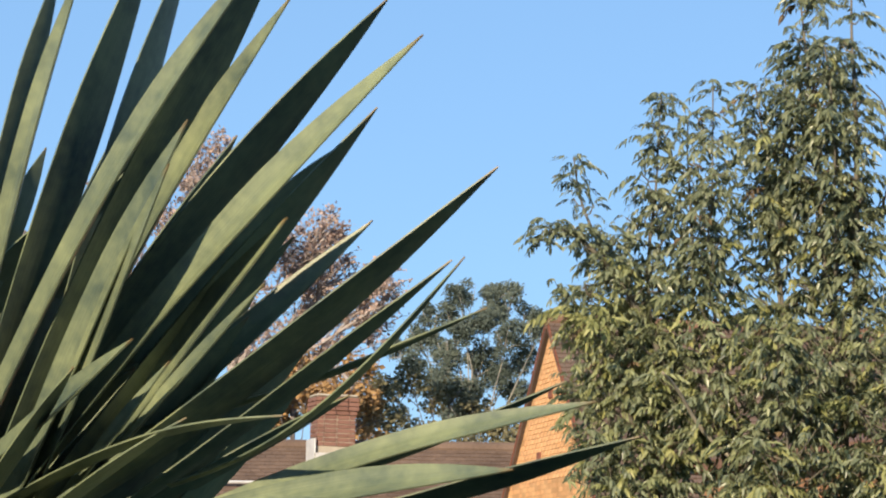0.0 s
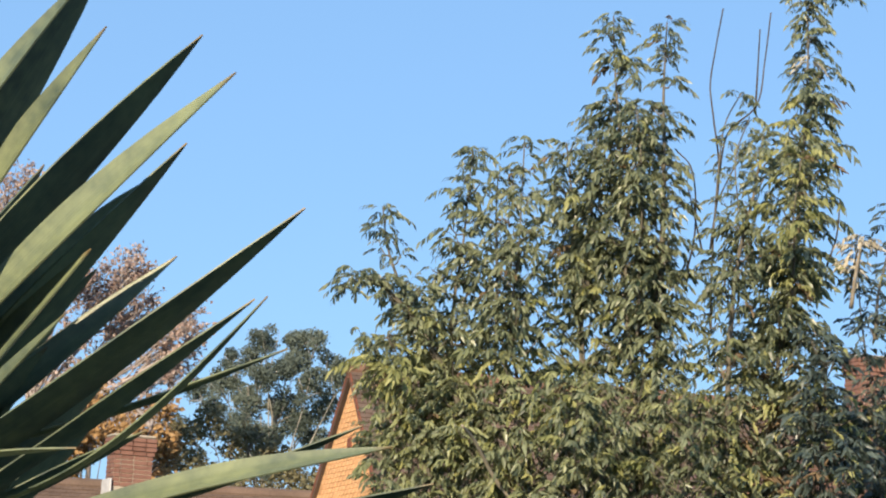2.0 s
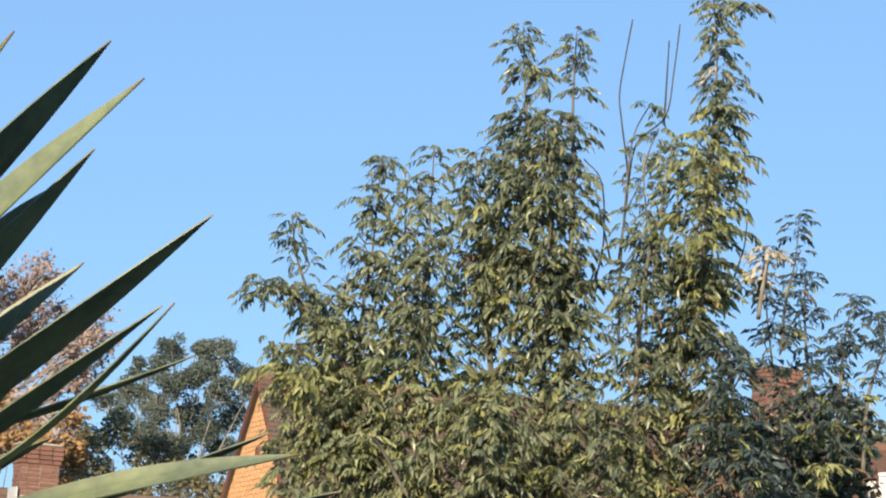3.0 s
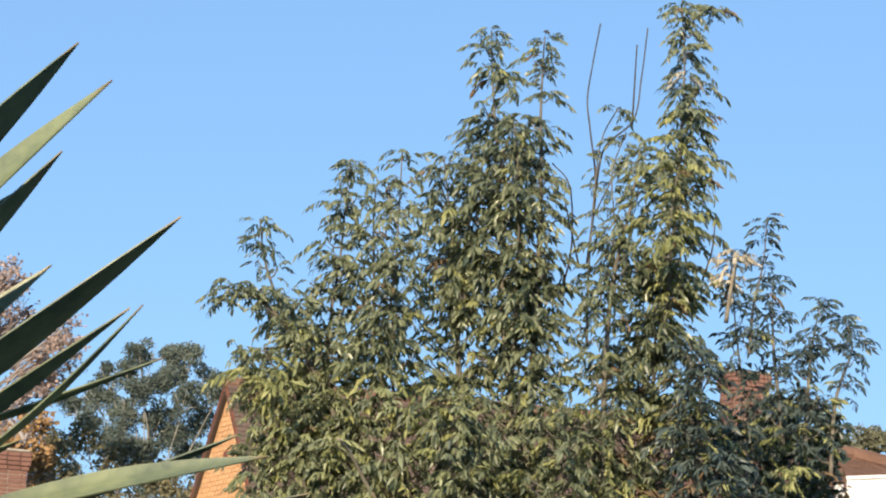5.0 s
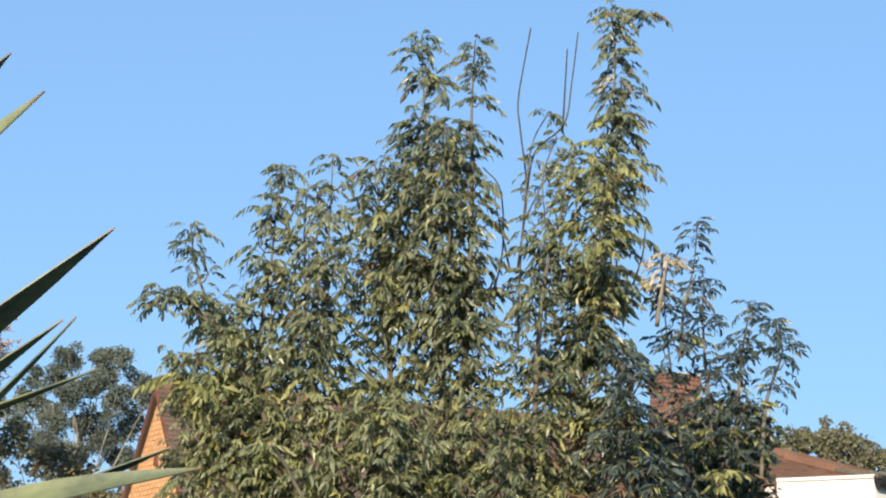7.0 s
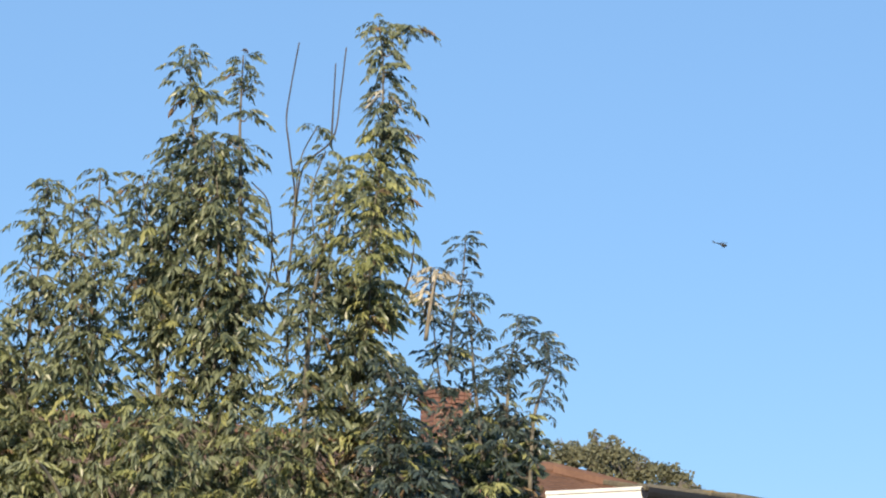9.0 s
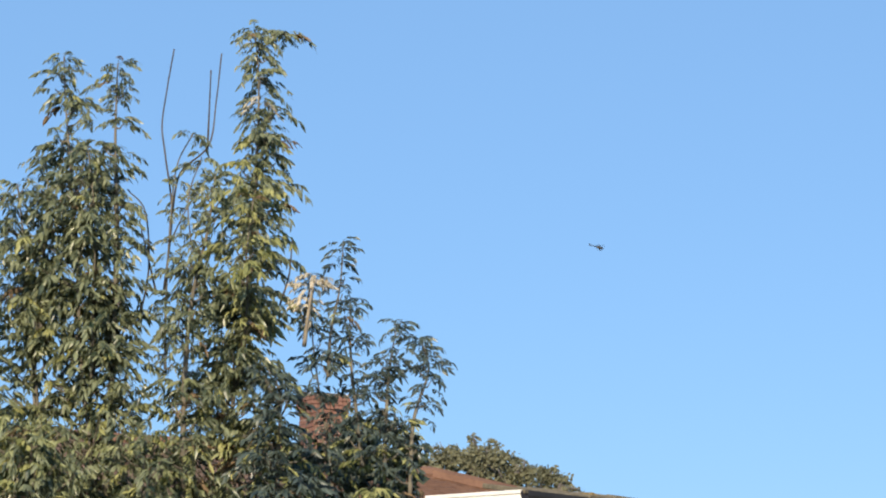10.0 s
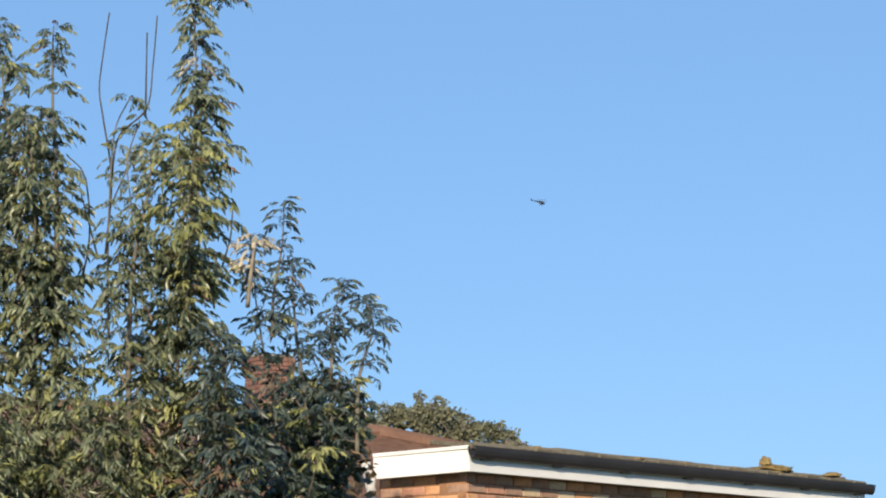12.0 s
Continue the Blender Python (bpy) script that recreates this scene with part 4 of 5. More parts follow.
def lacy_tree(name, label, base, lobes, leaf, mat, bark, seed, trunk=0.3):
    """A tree in late autumn: limbs fork into thin twigs, with small scattered leaves along them."""
    rng = random.Random(seed)
    t = thing(name, label, "tree", Matrix.Translation((base[0], base[1], 0)))
    org = Vector((base[0], base[1], 0))
    fork, head = Vector((0, 0, 6.0)), Vector((0.2, 0, 10.8))
    v, f = [], []
    add_tube(v, f, smooth_line([(0, 0, 0), (0.1, 0, 3), fork, head], 4), [trunk * (1 - 0.06 * i) for i in range(13)], 9)
    part("trunk", mesh_from("trunk", v, f, bark, True), t)
    lv, lf = [], []

    def stray(k):
        return Vector((rng.gauss(0, k), rng.gauss(0, k), rng.gauss(0, k)))

    for (x, y, z, r) in lobes:
        v, f = [], []
        c = Vector((x, y, z)) - org
        start = fork.lerp(head, min(0.95, max(0.0, (c.z - 7.5) / 6)))
        limb = smooth_line([start, start.lerp(c, 0.5) + stray(0.12) + Vector((0, 0, -0.1)), c], 5)
        add_tube(v, f, limb, [0.06 * (1 - 0.07 * i) for i in range(len(limb))], 6)
        for _ in range(int(9 + 9 * r)):
            a = limb[rng.randrange(5, len(limb))]
            d = stray(1.0).normalized()
            tip = c + Vector((d.x, d.y, d.z * 0.95)) * r * rng.uniform(0.5, 1.15)
            bough = smooth_line([a, a.lerp(tip, 0.5) + stray(0.09 * r), tip], 4)
            add_tube(v, f, bough, [0.02 * (1 - 0.08 * i) for i in range(len(bough))], 4)
            for _ in range(7):
                b = bough[rng.randrange(2, len(bough))]
                e = b + (tip - a).normalized() * r * rng.uniform(0.08, 0.35) + stray(0.14 * r)
                add_tube(v, f, [b, b.lerp(e, 0.5) + stray(0.02), e], [0.01, 0.008, 0.005], 3)
                for _ in range(rng.choice((2, 4, 6, 8, 12))):
                    p = b.lerp(e, rng.uniform(0.2, 1.05)) + stray(0.05)
                    ln = leaf * rng.uniform(0.6, 1.3)
                    u = stray(1.0).normalized()
                    w = u.cross(stray(1.0)).normalized() * ln * 0.42
                    n = u.cross(w).normalized() * ln * 0.12
                    k = len(lv)
                    lv.extend([p, p + u * ln * 0.5 + w + n, p + u * ln, p + u * ln * 0.5 - w + n])
                    lf.extend([(k, k + 1, k + 2), (k, k + 2, k + 3)])
        part("limb", mesh_from("limb", v, f, bark, True), t)
    part("crown", mesh_from("crown", lv, lf, mat), t, kind="stuff")
    return t


lobed_tree("eucalyptus_tree", "tall blue-green eucalyptus with clumped foliage", (-9.53, 90.00), [(-9.84, 89.30, 14.18, 0.61), (-9.03, 90.40, 14.32, 0.62), (-8.31, 90.28, 14.31, 0.51), (-10.27, 89.96, 13.52, 0.51), (-9.28, 89.40, 13.28, 0.61), (-7.74, 90.61, 13.65, 0.51), (-11.45, 90.65, 12.84, 0.62), (-10.43, 90.03, 12.23, 0.68), (-9.32, 90.01, 12.24, 0.68), (-8.36, 89.45, 12.78, 0.68), (-10.65, 88.96, 11.21, 0.68), (-9.64, 89.73, 11.11, 0.66), (-8.68, 90.18, 11.56, 0.62), (-11.42, 89.10, 11.98, 0.50), (-8.21, 90.62, 11.24, 0.56), (-9.04, 89.44, 10.12, 0.66), (-10.14, 89.44, 10.20, 0.61), (-7.32, 89.04, 12.93, 0.50), (-12.24, 91.04, 12.54, 0.47), (-7.98, 90.50, 12.15, 0.59), (-11.11, 90.79, 13.64, 0.39), (-8.91, 90.24, 13.60, 0.51), (-9.78, 89.02, 12.90, 0.55)],
           0.085, 19, M_EUC, M_EUCBARK, 21, trunk=0.22, gaps=0.35, flat=0.8, clumps=8)
lacy_tree("autumn_tree", "large tree with thinning pinkish-brown autumn leaves", (-12.14, 62.00), [(-12.81, 62.96, 14.23, 0.59), (-12.89, 61.24, 13.18, 0.68), (-11.76, 61.00, 13.53, 0.64), (-13.43, 63.05, 12.28, 0.76), (-11.91, 61.34, 12.30, 0.82), (-10.85, 61.20, 12.16, 0.62), (-10.01, 62.32, 12.56, 0.45), (-10.53, 61.68, 11.71, 0.70), (-9.67, 62.82, 11.48, 0.71), (-8.56, 61.44, 11.25, 0.55), (-10.33, 62.96, 10.85, 0.71), (-11.13, 61.62, 10.55, 0.82), (-9.10, 62.21, 10.63, 0.55), (-12.41, 62.91, 10.43, 0.89), (-15.02, 62.39, 12.44, 1.01), (-16.60, 62.89, 12.11, 1.02), (-17.54, 62.44, 11.91, 0.71), (-13.95, 61.05, 13.15, 0.69), (-9.37, 62.4, 9.84, 0.7), (-10.38, 61.6, 9.3, 0.8), (-9.5, 61.4, 9.0, 0.7), (-8.75, 62.2, 10.2, 0.55), (-11.4, 62.2, 9.5, 0.85), (-8.3, 61.8, 10.95, 0.4), (-10.2, 62.3, 11.5, 0.6), (-9.75, 61.5, 12.3, 0.5), (-12.3, 61.6, 11.3, 0.8), (-13.2, 62.4, 13.8, 0.6)],
          0.085, M_AUTUMN, M_PALEBARK, 22)
shrub = lobed_tree("autumn_shrub", "orange-brown autumn bush behind the roof", (-8.91, 52.00), [(-10.05, 52.89, 7.66, 0.64), (-9.08, 52.94, 8.22, 0.60), (-7.75, 52.82, 8.33, 0.36), (-7.91, 51.13, 7.75, 0.52), (-9.36, 52.19, 7.07, 0.53), (-7.43, 51.84, 7.50, 0.38), (-7.55, 52.06, 6.93, 0.38), (-10.26, 51.22, 7.20, 0.62), (-10.83, 51.35, 7.62, 0.62), (-9.82, 52.30, 7.50, 0.50), (-9.22, 51.60, 7.72, 0.50), (-8.93, 52.50, 7.53, 0.45), (-8.59, 51.70, 7.79, 0.40), (-7.47, 52.20, 7.36, 0.35), (-10.23, 52.20, 7.22, 0.50)],
           0.12, 17.0, M_ORANGE, M_FARBARK, 23, trunk=0.12, gaps=0.35, clumps=5)
for pts in ([(-7.95, 51.0, 7.0), (-7.72, 51.0, 7.5), (-7.63, 51.0, 7.95)], [(-7.66, 51.0, 7.8), (-7.8, 51.0, 8.0), (-7.98, 51.0, 8.16)]):
    v, f = [], []
    add_tube(v, f, smooth_line([Vector(p) - Vector((-8.91, 52.0, 0)) for p in pts], 4), [0.05 - 0.003 * i for i in range(9)], 6)
    part("limb", mesh_from("limb", v, f, M_PALEBARK, True), shrub, "pale bare limb")
lobed_tree("olive_tree", "dull olive-green garden tree", (-7.65, 66.00), [(-9.05, 66.45, 9.02, 0.64), (-8.61, 66.71, 9.36, 0.59), (-8.88, 65.33, 8.12, 0.66), (-8.09, 67.05, 8.95, 0.49), (-8.14, 65.36, 8.00, 0.61), (-7.65, 66.36, 7.95, 0.48), (-9.28, 65.14, 9.10, 0.39), (-6.85, 66.54, 7.63, 0.54), (-6.05, 65.27, 7.43, 0.53), (-7.13, 66.43, 8.57, 0.62), (-6.44, 66.47, 8.11, 0.62), (-5.84, 66.56, 7.85, 0.54), (-7.48, 65.88, 8.92, 0.48)],
           0.12, 14.0, M_OLIVE, M_FARBARK, 24, trunk=0.15, gaps=0.5, clumps=6)
lobed_tree("broadleaf_tree", "rounded green tree showing above the roofs", (9.90, 58.00), [(8.69, 57.74, 9.33, 0.48), (9.41, 58.90, 9.54, 0.49), (9.99, 58.72, 9.36, 0.49), (10.37, 57.40, 9.09, 0.39), (11.10, 58.78, 9.08, 0.37), (11.50, 58.29, 8.89, 0.28), (8.17, 57.04, 9.10, 0.41), (9.51, 58.95, 9.93, 0.13), (9.48, 57.49, 9.33, 0.42), (9.97, 57.59, 8.87, 0.50), (10.74, 57.84, 8.65, 0.50)],
           0.09, 26, M_HEDGE, M_FARBARK, 25, trunk=0.25, gaps=0.15, clumps=5)
lobed_tree("evergreen_shrub", "dark glossy evergreen shrub", (2.04, 16.90), [(2.20, 17.05, 5.21, 0.18), (1.96, 16.72, 5.06, 0.20), (2.30, 16.72, 5.06, 0.12), (1.84, 16.96, 4.92, 0.24), (2.11, 16.63, 4.84, 0.27), (1.64, 17.07, 4.95, 0.21), (2.23, 17.06, 4.81, 0.14), (1.95, 16.63, 4.49, 0.30), (2.17, 17.01, 4.43, 0.21)],
           0.075, 33.0, M_SHRUB, M_BARK, 26, trunk=0.06, gaps=0.35)
lobed_tree("withered_shrub", "shrub with withered brown leaves", (2.47, 18.80), [(2.53, 18.85, 5.04, 0.13), (2.65, 18.87, 4.92, 0.11), (2.50, 18.96, 4.82, 0.15), (2.31, 18.69, 5.06, 0.11), (2.61, 18.64, 4.68, 0.14), (2.19, 18.92, 5.20, 0.11)],
           0.07, 12.1, M_ASH_DRY, M_BARK, 27, trunk=0.03, gaps=0.6)


# ---------- helicopter far off in the sky ----------
def build_helicopter():
    at = Matrix.Translation((405.63, 1950.0, 364.511)) @ Matrix.Rotation(radians(12), 4, 'Z') @ Matrix.Rotation(radians(4), 4, 'Y')
    h = thing("helicopter", "small dark helicopter flying far off in clear sky", "helicopter", at)
    bm = bmesh.new()
    bmesh.ops.create_uvsphere(bm, u_segments=20, v_segments=12, radius=1.0)
    for vt in bm.verts:
        k = 1.0 if vt.co.x > 0 else 0.85 + 0.15 * (1 + vt.co.x)
        vt.co = Vector((vt.co.x * 2.9, vt.co.y * 1.05 * k, vt.co.z * 1.25 * k + (0.25 if vt.co.x < -0.4 else 0)))
    part("fuselage", finish("fuselage", bm, M_HELI, True), h)
    v, f = [], []
    add_tube(v, f, [(-2.2, 0, 0.45), (-5, 0, 0.7), (-8.0, 0, 0.95)], [0.55, 0.36, 0.22], 10)
    part("tail_boom", mesh_from("tail_boom", v, f, M_HELI, True), h)
    part("tail_fin", prism("tail_fin", [(-8.6, 2.2), (-7.9, 2.2), (-7.2, 0.9), (-7.9, 0.3), (-8.3, 0.5)], -0.06, 0.06, M_HELI, axis="y"), h)
    part("tailplane", block("tailplane", -7.2, -6.6, -1.3, 1.3, 0.75, 0.85, M_HELI, 0.03), h)
    v, f = [], []
    add_tube(v, f, [(-0.1, 0, 1.0), (-0.1, 0, 2.0)], [0.45, 0.12], 10)
    part("rotor_mast", mesh_from("rotor_mast", v, f, M_HELI, True), h)
    blade = block("rotor_blade", 0.2, 5.2, -0.16, 0.16, 1.93, 1.98, M_HELI, 0.01)
    for i in range(4):
        part("rotor_blade", blade, h, at=Matrix.Translation((-0.1, 0, 0)) @ Matrix.Rotation(radians(20 + 90 * i), 4, 'Z'))
    for s in (-1, 1):
        v, f = [], []
        add_tube(v, f, [(-1.6, s * 0.95, -1.75), (1.4, s * 0.95, -1.75), (1.9, s * 0.95, -1.55)], [0.07] * 3, 6)
        sk = part("skid", mesh_from("skid", v, f, M_HELI, True), h)
        for x in (-0.9, 0.9):
            v, f = [], []
            add_tube(v, f, [(x, s * 0.5, -0.9), (x, s * 0.95, -1.75)], [0.06, 0.06], 6)
            part("strut", mesh_from("strut", v, f, M_HELI, True), sk)


build_helicopter()


# ---------- yucca close by ----------
YC = Vector((-1.147, 4.15, 3.392))
yucca = thing("yucca", "tall yucca with stiff sword-shaped green leaves", "plant", Matrix.Translation((YC.x, YC.y, 0)))


def yucca_leaf(tip, width, lit, sag=0.03, fold=0.5, base=(0, 0, 0), turn=0.0):
    """A sword leaf from the crown to its tip (both relative to the crown), channelled along the middle.
    lit: how far its upper side, rather than its underside, is turned to the viewer (1 to -1)."""
    a, b = Vector(base), Vector(tip)
    axis = (b - a).normalized()
    length = (b - a).length
    hint = Vector((-0.45, -0.7, 0.6)).lerp(Vector((0.85, -0.38, -0.62)), (1 - lit) / 2)
    n0 = (hint - axis * hint.dot(axis)).normalized()
    n0 = Matrix.Rotation(turn, 3, axis) @ n0
    rows, cols = 18, 5
    verts, faces, uvs = [], [], []
    for layer in (0, 1):
        for i in range(rows + 1):
            t = i / rows
            w = width * (0.62 if lit > 0 else 0.72) * (0.7 + 0.3 * math.sin(math.pi / 2 * t / 0.6) if t < 0.6 else 1 - ((t - 0.6) / 0.4) ** 1.75) if t < 1 else 0.0004
            w = max(w, 0.0006)
            c = a.lerp(b, t) + Vector((0, 0, 1)) * sag * length * math.sin(math.pi * t) * (1.0 if t < 1 else 0)
            wave = 0.05 * math.sin(7 * t + length * 9)
            n = Matrix.Rotation(wave, 3, axis) @ n0
            s = axis.cross(n)
            for j in range(cols):
                u = 2 * j / (cols - 1) - 1
                up = fold * w * (u * u) * (0.8 if lit > 0 else -0.06)
                thick = (0.0012 + 0.0025 * (1 - u * u) * (1 - t)) * (1 if layer == 0 else -1)
                verts.append(c + s * w * u + n * (up + thick))
                uvs.append((u * 0.5 + 0.5, t))
    m = (rows + 1) * cols
    for i in range(rows):
        for j in range(cols - 1):
            k = i * cols + j
            faces.append((k, k + 1, k + cols + 1, k + cols))
            faces.append((m + k, m + k + cols, m + k + cols + 1, m + k + 1))
    for edge in (0, cols - 1):   # a rim with corners of its own, so that the two faces keep their own shading
        for i in range(rows):
            k, n = i * cols + edge, len(verts)
            for q in (k, k + cols, m + k + cols, m + k):
                verts.append(verts[q].copy())
                uvs.append(uvs[q])
            faces.append((n, n + 1, n + 2, n + 3))
    ob = part("leaf", mesh_from("leaf", verts, faces, M_YUCCA, True, uvs), yucca, at=Matrix.Translation((0, 0, YC.z)))
    return ob


def yucca_trunk():
    v, f = [], []
    add_tube(v, f, [(0.02 * math.sin(i * 0.8), 0.02 * math.cos(i * 1.1), (YC.z + 0.02) * i / 24) for i in range(25)], [0.12 - 0.0022 * i + 0.008 * (i % 2) for i in range(25)], 14)
    part("trunk", mesh_from("trunk", v, f, M_YTRUNK, True), yucca)


yucca_trunk()
yucca_leaf((0.575, -0.100, 0.858), 0.077, -1.0, 0.030, 0.50, (-0.055, -0.030, 0.041), 0.00)
yucca_leaf((0.647, -0.240, 0.772), 0.064, 1.0, 0.030, 0.50, (-0.008, -0.076, 0.056), 0.00)
yucca_leaf((0.566, -0.120, 0.689), 0.066, -1.0, 0.000, 0.50, (-0.008, -0.036, -0.001), 0.00)
yucca_leaf((0.755, -0.200, 0.587), 0.064, -1.0, -0.030, 0.50, (0.023, -0.060, 0.041), 0.00)
yucca_leaf((0.539, 0.050, 0.545), 0.042, 0.5, 0.000, 0.50, (0.070, 0.015, 0.096), 0.00)
yucca_leaf((0.682, -0.120, 0.462), 0.034, -1.0, -0.020, 0.50, (0.112, -0.036, 0.044), 0.00)
yucca_leaf((0.715, -0.250, 0.449), 0.015, -1.0, -0.100, 0.50, (0.263, -0.075, 0.128), 0.00)
yucca_leaf((0.728, -0.050, 0.400), 0.014, -1.0, -0.030, 0.50, (0.204, -0.015, 0.215), 0.00)
yucca_leaf((0.849, -0.100, 0.287), 0.023, -1.0, -0.030, 0.50, (0.341, -0.030, 0.098), 0.00)
yucca_leaf((0.903, -0.220, 0.248), 0.040, 1.0, 0.030, 0.50, (0.222, -0.066, 0.044), 0.00)
yucca_leaf((0.959, -0.120, 0.207), 0.043, -1.0, -0.020, 0.50, (0.343, -0.036, 0.048), 0.00)
yucca_leaf((0.794, -0.300, 0.146), 0.047, 1.0, 0.020, 0.50, (0.218, -0.090, 0.052), 0.00)
yucca_leaf((0.441, -0.160, 0.850), 0.054, 1.0, 0.050, 0.50, (0.017, -0.048, 0.092), 0.00)
yucca_leaf((0.429, -0.100, 0.987), 0.087, -1.0, 0.045, 0.50, (-0.029, -0.030, 0.041), 0.00)
yucca_leaf((0.422, -0.200, 0.927), 0.050, 1.0, 0.070, 0.50, (-0.075, -0.060, 0.090), 0.00)
yucca_leaf((0.235, 0.100, 1.014), 0.055, -1.0, 0.030, 0.50, (0.028, 0.030, 0.182), 0.00)
yucca_leaf((0.214, -0.050, 1.002), 0.064, -1.0, 0.020, 0.50, (-0.063, -0.015, 0.126), 0.00)
yucca_leaf((0.122, -0.150, 0.907), 0.042, 1.0, 0.050, 0.50, (-0.061, -0.045, 0.261), 0.00)
yucca_leaf((0.048, 0.000, 0.944), 0.037, -1.0, 0.030, 0.50, (-0.087, 0.000, 0.351), 0.00)
yucca_leaf((-0.005, 0.150, 0.675), 0.040, -0.6, 0.000, 0.50, (-0.108, 0.045, 0.321), 0.00)
yucca_leaf((0.309, -0.250, 0.646), 0.061, 1.0, 0.015, 0.50, (0.025, -0.075, 0.091), 0.00)
yucca_leaf((0.291, -0.280, 0.577), 0.037, 0.8, 0.000, 0.50, (0.053, -0.084, 0.091), 0.00)
yucca_leaf((0.256, -0.320, 0.320), 0.039, 0.9, -0.020, 0.50, (-0.040, -0.096, 0.131), 0.00)
yucca_leaf((0.469, -0.300, 0.217), 0.038, -1.0, 0.060, 0.50, (0.012, -0.090, 0.090), 0.00)
yucca_leaf((0.447, -0.180, 0.515), 0.058, 0.9, 0.000, 0.50, (0.072, -0.024, 0.077), 0.00)
yucca_leaf((0.425, -0.220, 0.414), 0.022, 0.8, 0.000, 0.50, (0.133, -0.066, 0.127), 0.00)
yucca_leaf((0.135, 0.300, 0.423), 0.092, -1.0, 0.000, 0.50, (-0.088, 0.090, 0.010), 0.00)
yucca_leaf((-0.003, 0.300, 0.571), 0.092, -1.0, 0.000, 0.50, (-0.117, 0.090, 0.044), 0.00)
yucca_leaf((0.234, 0.300, 0.258), 0.092, -1.0, 0.000, 0.50, (-0.052, 0.090, 0.010), 0.00)
yucca_leaf((-0.090, 0.300, 0.608), 0.084, -1.0, 0.000, 0.50, (-0.135, 0.090, 0.043), 0.00)
yucca_leaf((0.462, 0.250, 0.347), 0.05, -1.0, 0.000, 0.50, (0.022, 0.075, 0.046), 0.00)
yucca_leaf((0.172, 0.350, 0.410), 0.101, -1.0, 0.000, 0.50, (0.039, 0.105, 0.082), 0.00)
yucca_leaf((-0.071, 0.350, 0.502), 0.092, -1.0, 0.000, 0.50, (-0.079, 0.105, 0.098), 0.00)
yucca_leaf((0.364, -0.020, 0.388), 0.067, -1.0, 0.000, 0.50, (0.026, -0.006, 0.026), 0.00)
yucca_leaf((0.318, 0.050, 0.326), 0.059, -1.0, 0.000, 0.50, (0.038, 0.015, 0.027), 0.00)
yucca_leaf((0.409, 0.100, 0.526), 0.067, -1.0, 0.000, 0.50, (-0.036, 0.030, 0.009), 0.00)
yucca_leaf((0.310, 0.120, 0.690), 0.067, -1.0, 0.000, 0.50, (-0.055, 0.036, 0.009), 0.00)
yucca_leaf((0.146, 0.150, 0.777), 0.067, -1.0, 0.000, 0.50, (-0.076, 0.045, 0.026), 0.00)
yucca_leaf((0.284, -0.200, 0.301), 0.024, 0.8, 0.000, 0.50, (0.057, -0.060, 0.042), 0.00)
yucca_leaf((0.322, -0.250, 0.216), 0.034, -1.0, 0.020, 0.50, (-0.006, -0.075, 0.007), 0.00)
yucca_leaf((0.121, 0.050, 0.394), 0.050, -1.0, 0.000, 0.50, (-0.041, 0.015, 0.025), 0.00)
yucca_leaf((0.168, -0.300, 0.282), 0.030, -0.9, 0.000, 0.50, (-0.055, -0.090, 0.039), 0.00)
yucca_leaf((0.511, 0.050, 0.276), 0.032, -1.0, 0.000, 0.50, (0.116, 0.015, 0.045), 0.00)
yucca_leaf((-0.154, 0.000, 0.829), 0.059, 0.5, 0.000, 0.50, (-0.093, 0.000, 0.092), 0.00)
yucca_leaf((-0.270, 0.000, 0.614), 0.059, -0.5, 0.000, 0.50, (-0.109, 0.000, 0.075), 0.00)
yucca_leaf((-0.275, -0.100, 0.339), 0.059, 0.5, 0.020, 0.50, (-0.099, -0.030, 0.040), 0.00)
yucca_leaf((-0.303, 0.250, 0.750), 0.059, 0.5, 0.000, 0.50, (-0.105, 0.075, 0.078), 0.00)
yucca_leaf((0.638, -0.350, 0.084), 0.047, 1.0, 0.030, 0.50, (0.121, -0.105, 0.021), 0.00)
yucca_leaf((-0.151, -0.250, 0.080), 0.059, 0.5, 0.050, 0.50, (-0.058, -0.075, 0.006), 0.00)
yucca_leaf((0.473, 0.120, 0.672), 0.072, -1.0, 0.000, 0.50, (0.189, 0.036, 0.314), 0.00)
yucca_leaf((0.362, 0.140, 0.639), 0.072, -1.0, 0.000, 0.50, (0.083, 0.042, 0.279), 0.00)
yucca_leaf((0.255, 0.120, 0.726), 0.072, -1.0, 0.000, 0.50, (-0.026, 0.036, 0.365), 0.00)
yucca_leaf((0.318, 0.140, 0.326), 0.072, -1.0, 0.000, 0.50, (0.042, 0.042, -0.024), 0.00)
yucca_leaf((0.258, 0.160, 0.399), 0.072, -1.0, 0.000, 0.50, (-0.016, 0.048, 0.044), 0.00)
yucca_leaf((0.191, 0.180, 0.364), 0.072, -1.0, 0.000, 0.50, (-0.078, 0.054, 0.009), 0.00)
yucca_leaf((0.429, 0.120, 0.307), 0.055, -1.0, 0.000, 0.50, (0.149, 0.036, -0.039), 0.00)
yucca_leaf((0.156, 0.140, 0.324), 0.072, -1.0, 0.000, 0.50, (-0.117, 0.042, -0.027), 0.00)
yucca_leaf((0.094, 0.160, 0.397), 0.072, -1.0, 0.000, 0.50, (-0.176, 0.048, 0.041), 0.00)
yucca_leaf((0.362, 0.120, 0.466), 0.072, -1.0, 0.000, 0.50, (0.082, 0.036, 0.114), 0.00)
yucca_leaf((0.459, 0.140, 0.407), 0.055, -1.0, 0.000, 0.50, (0.179, 0.042, 0.056), 0.00)
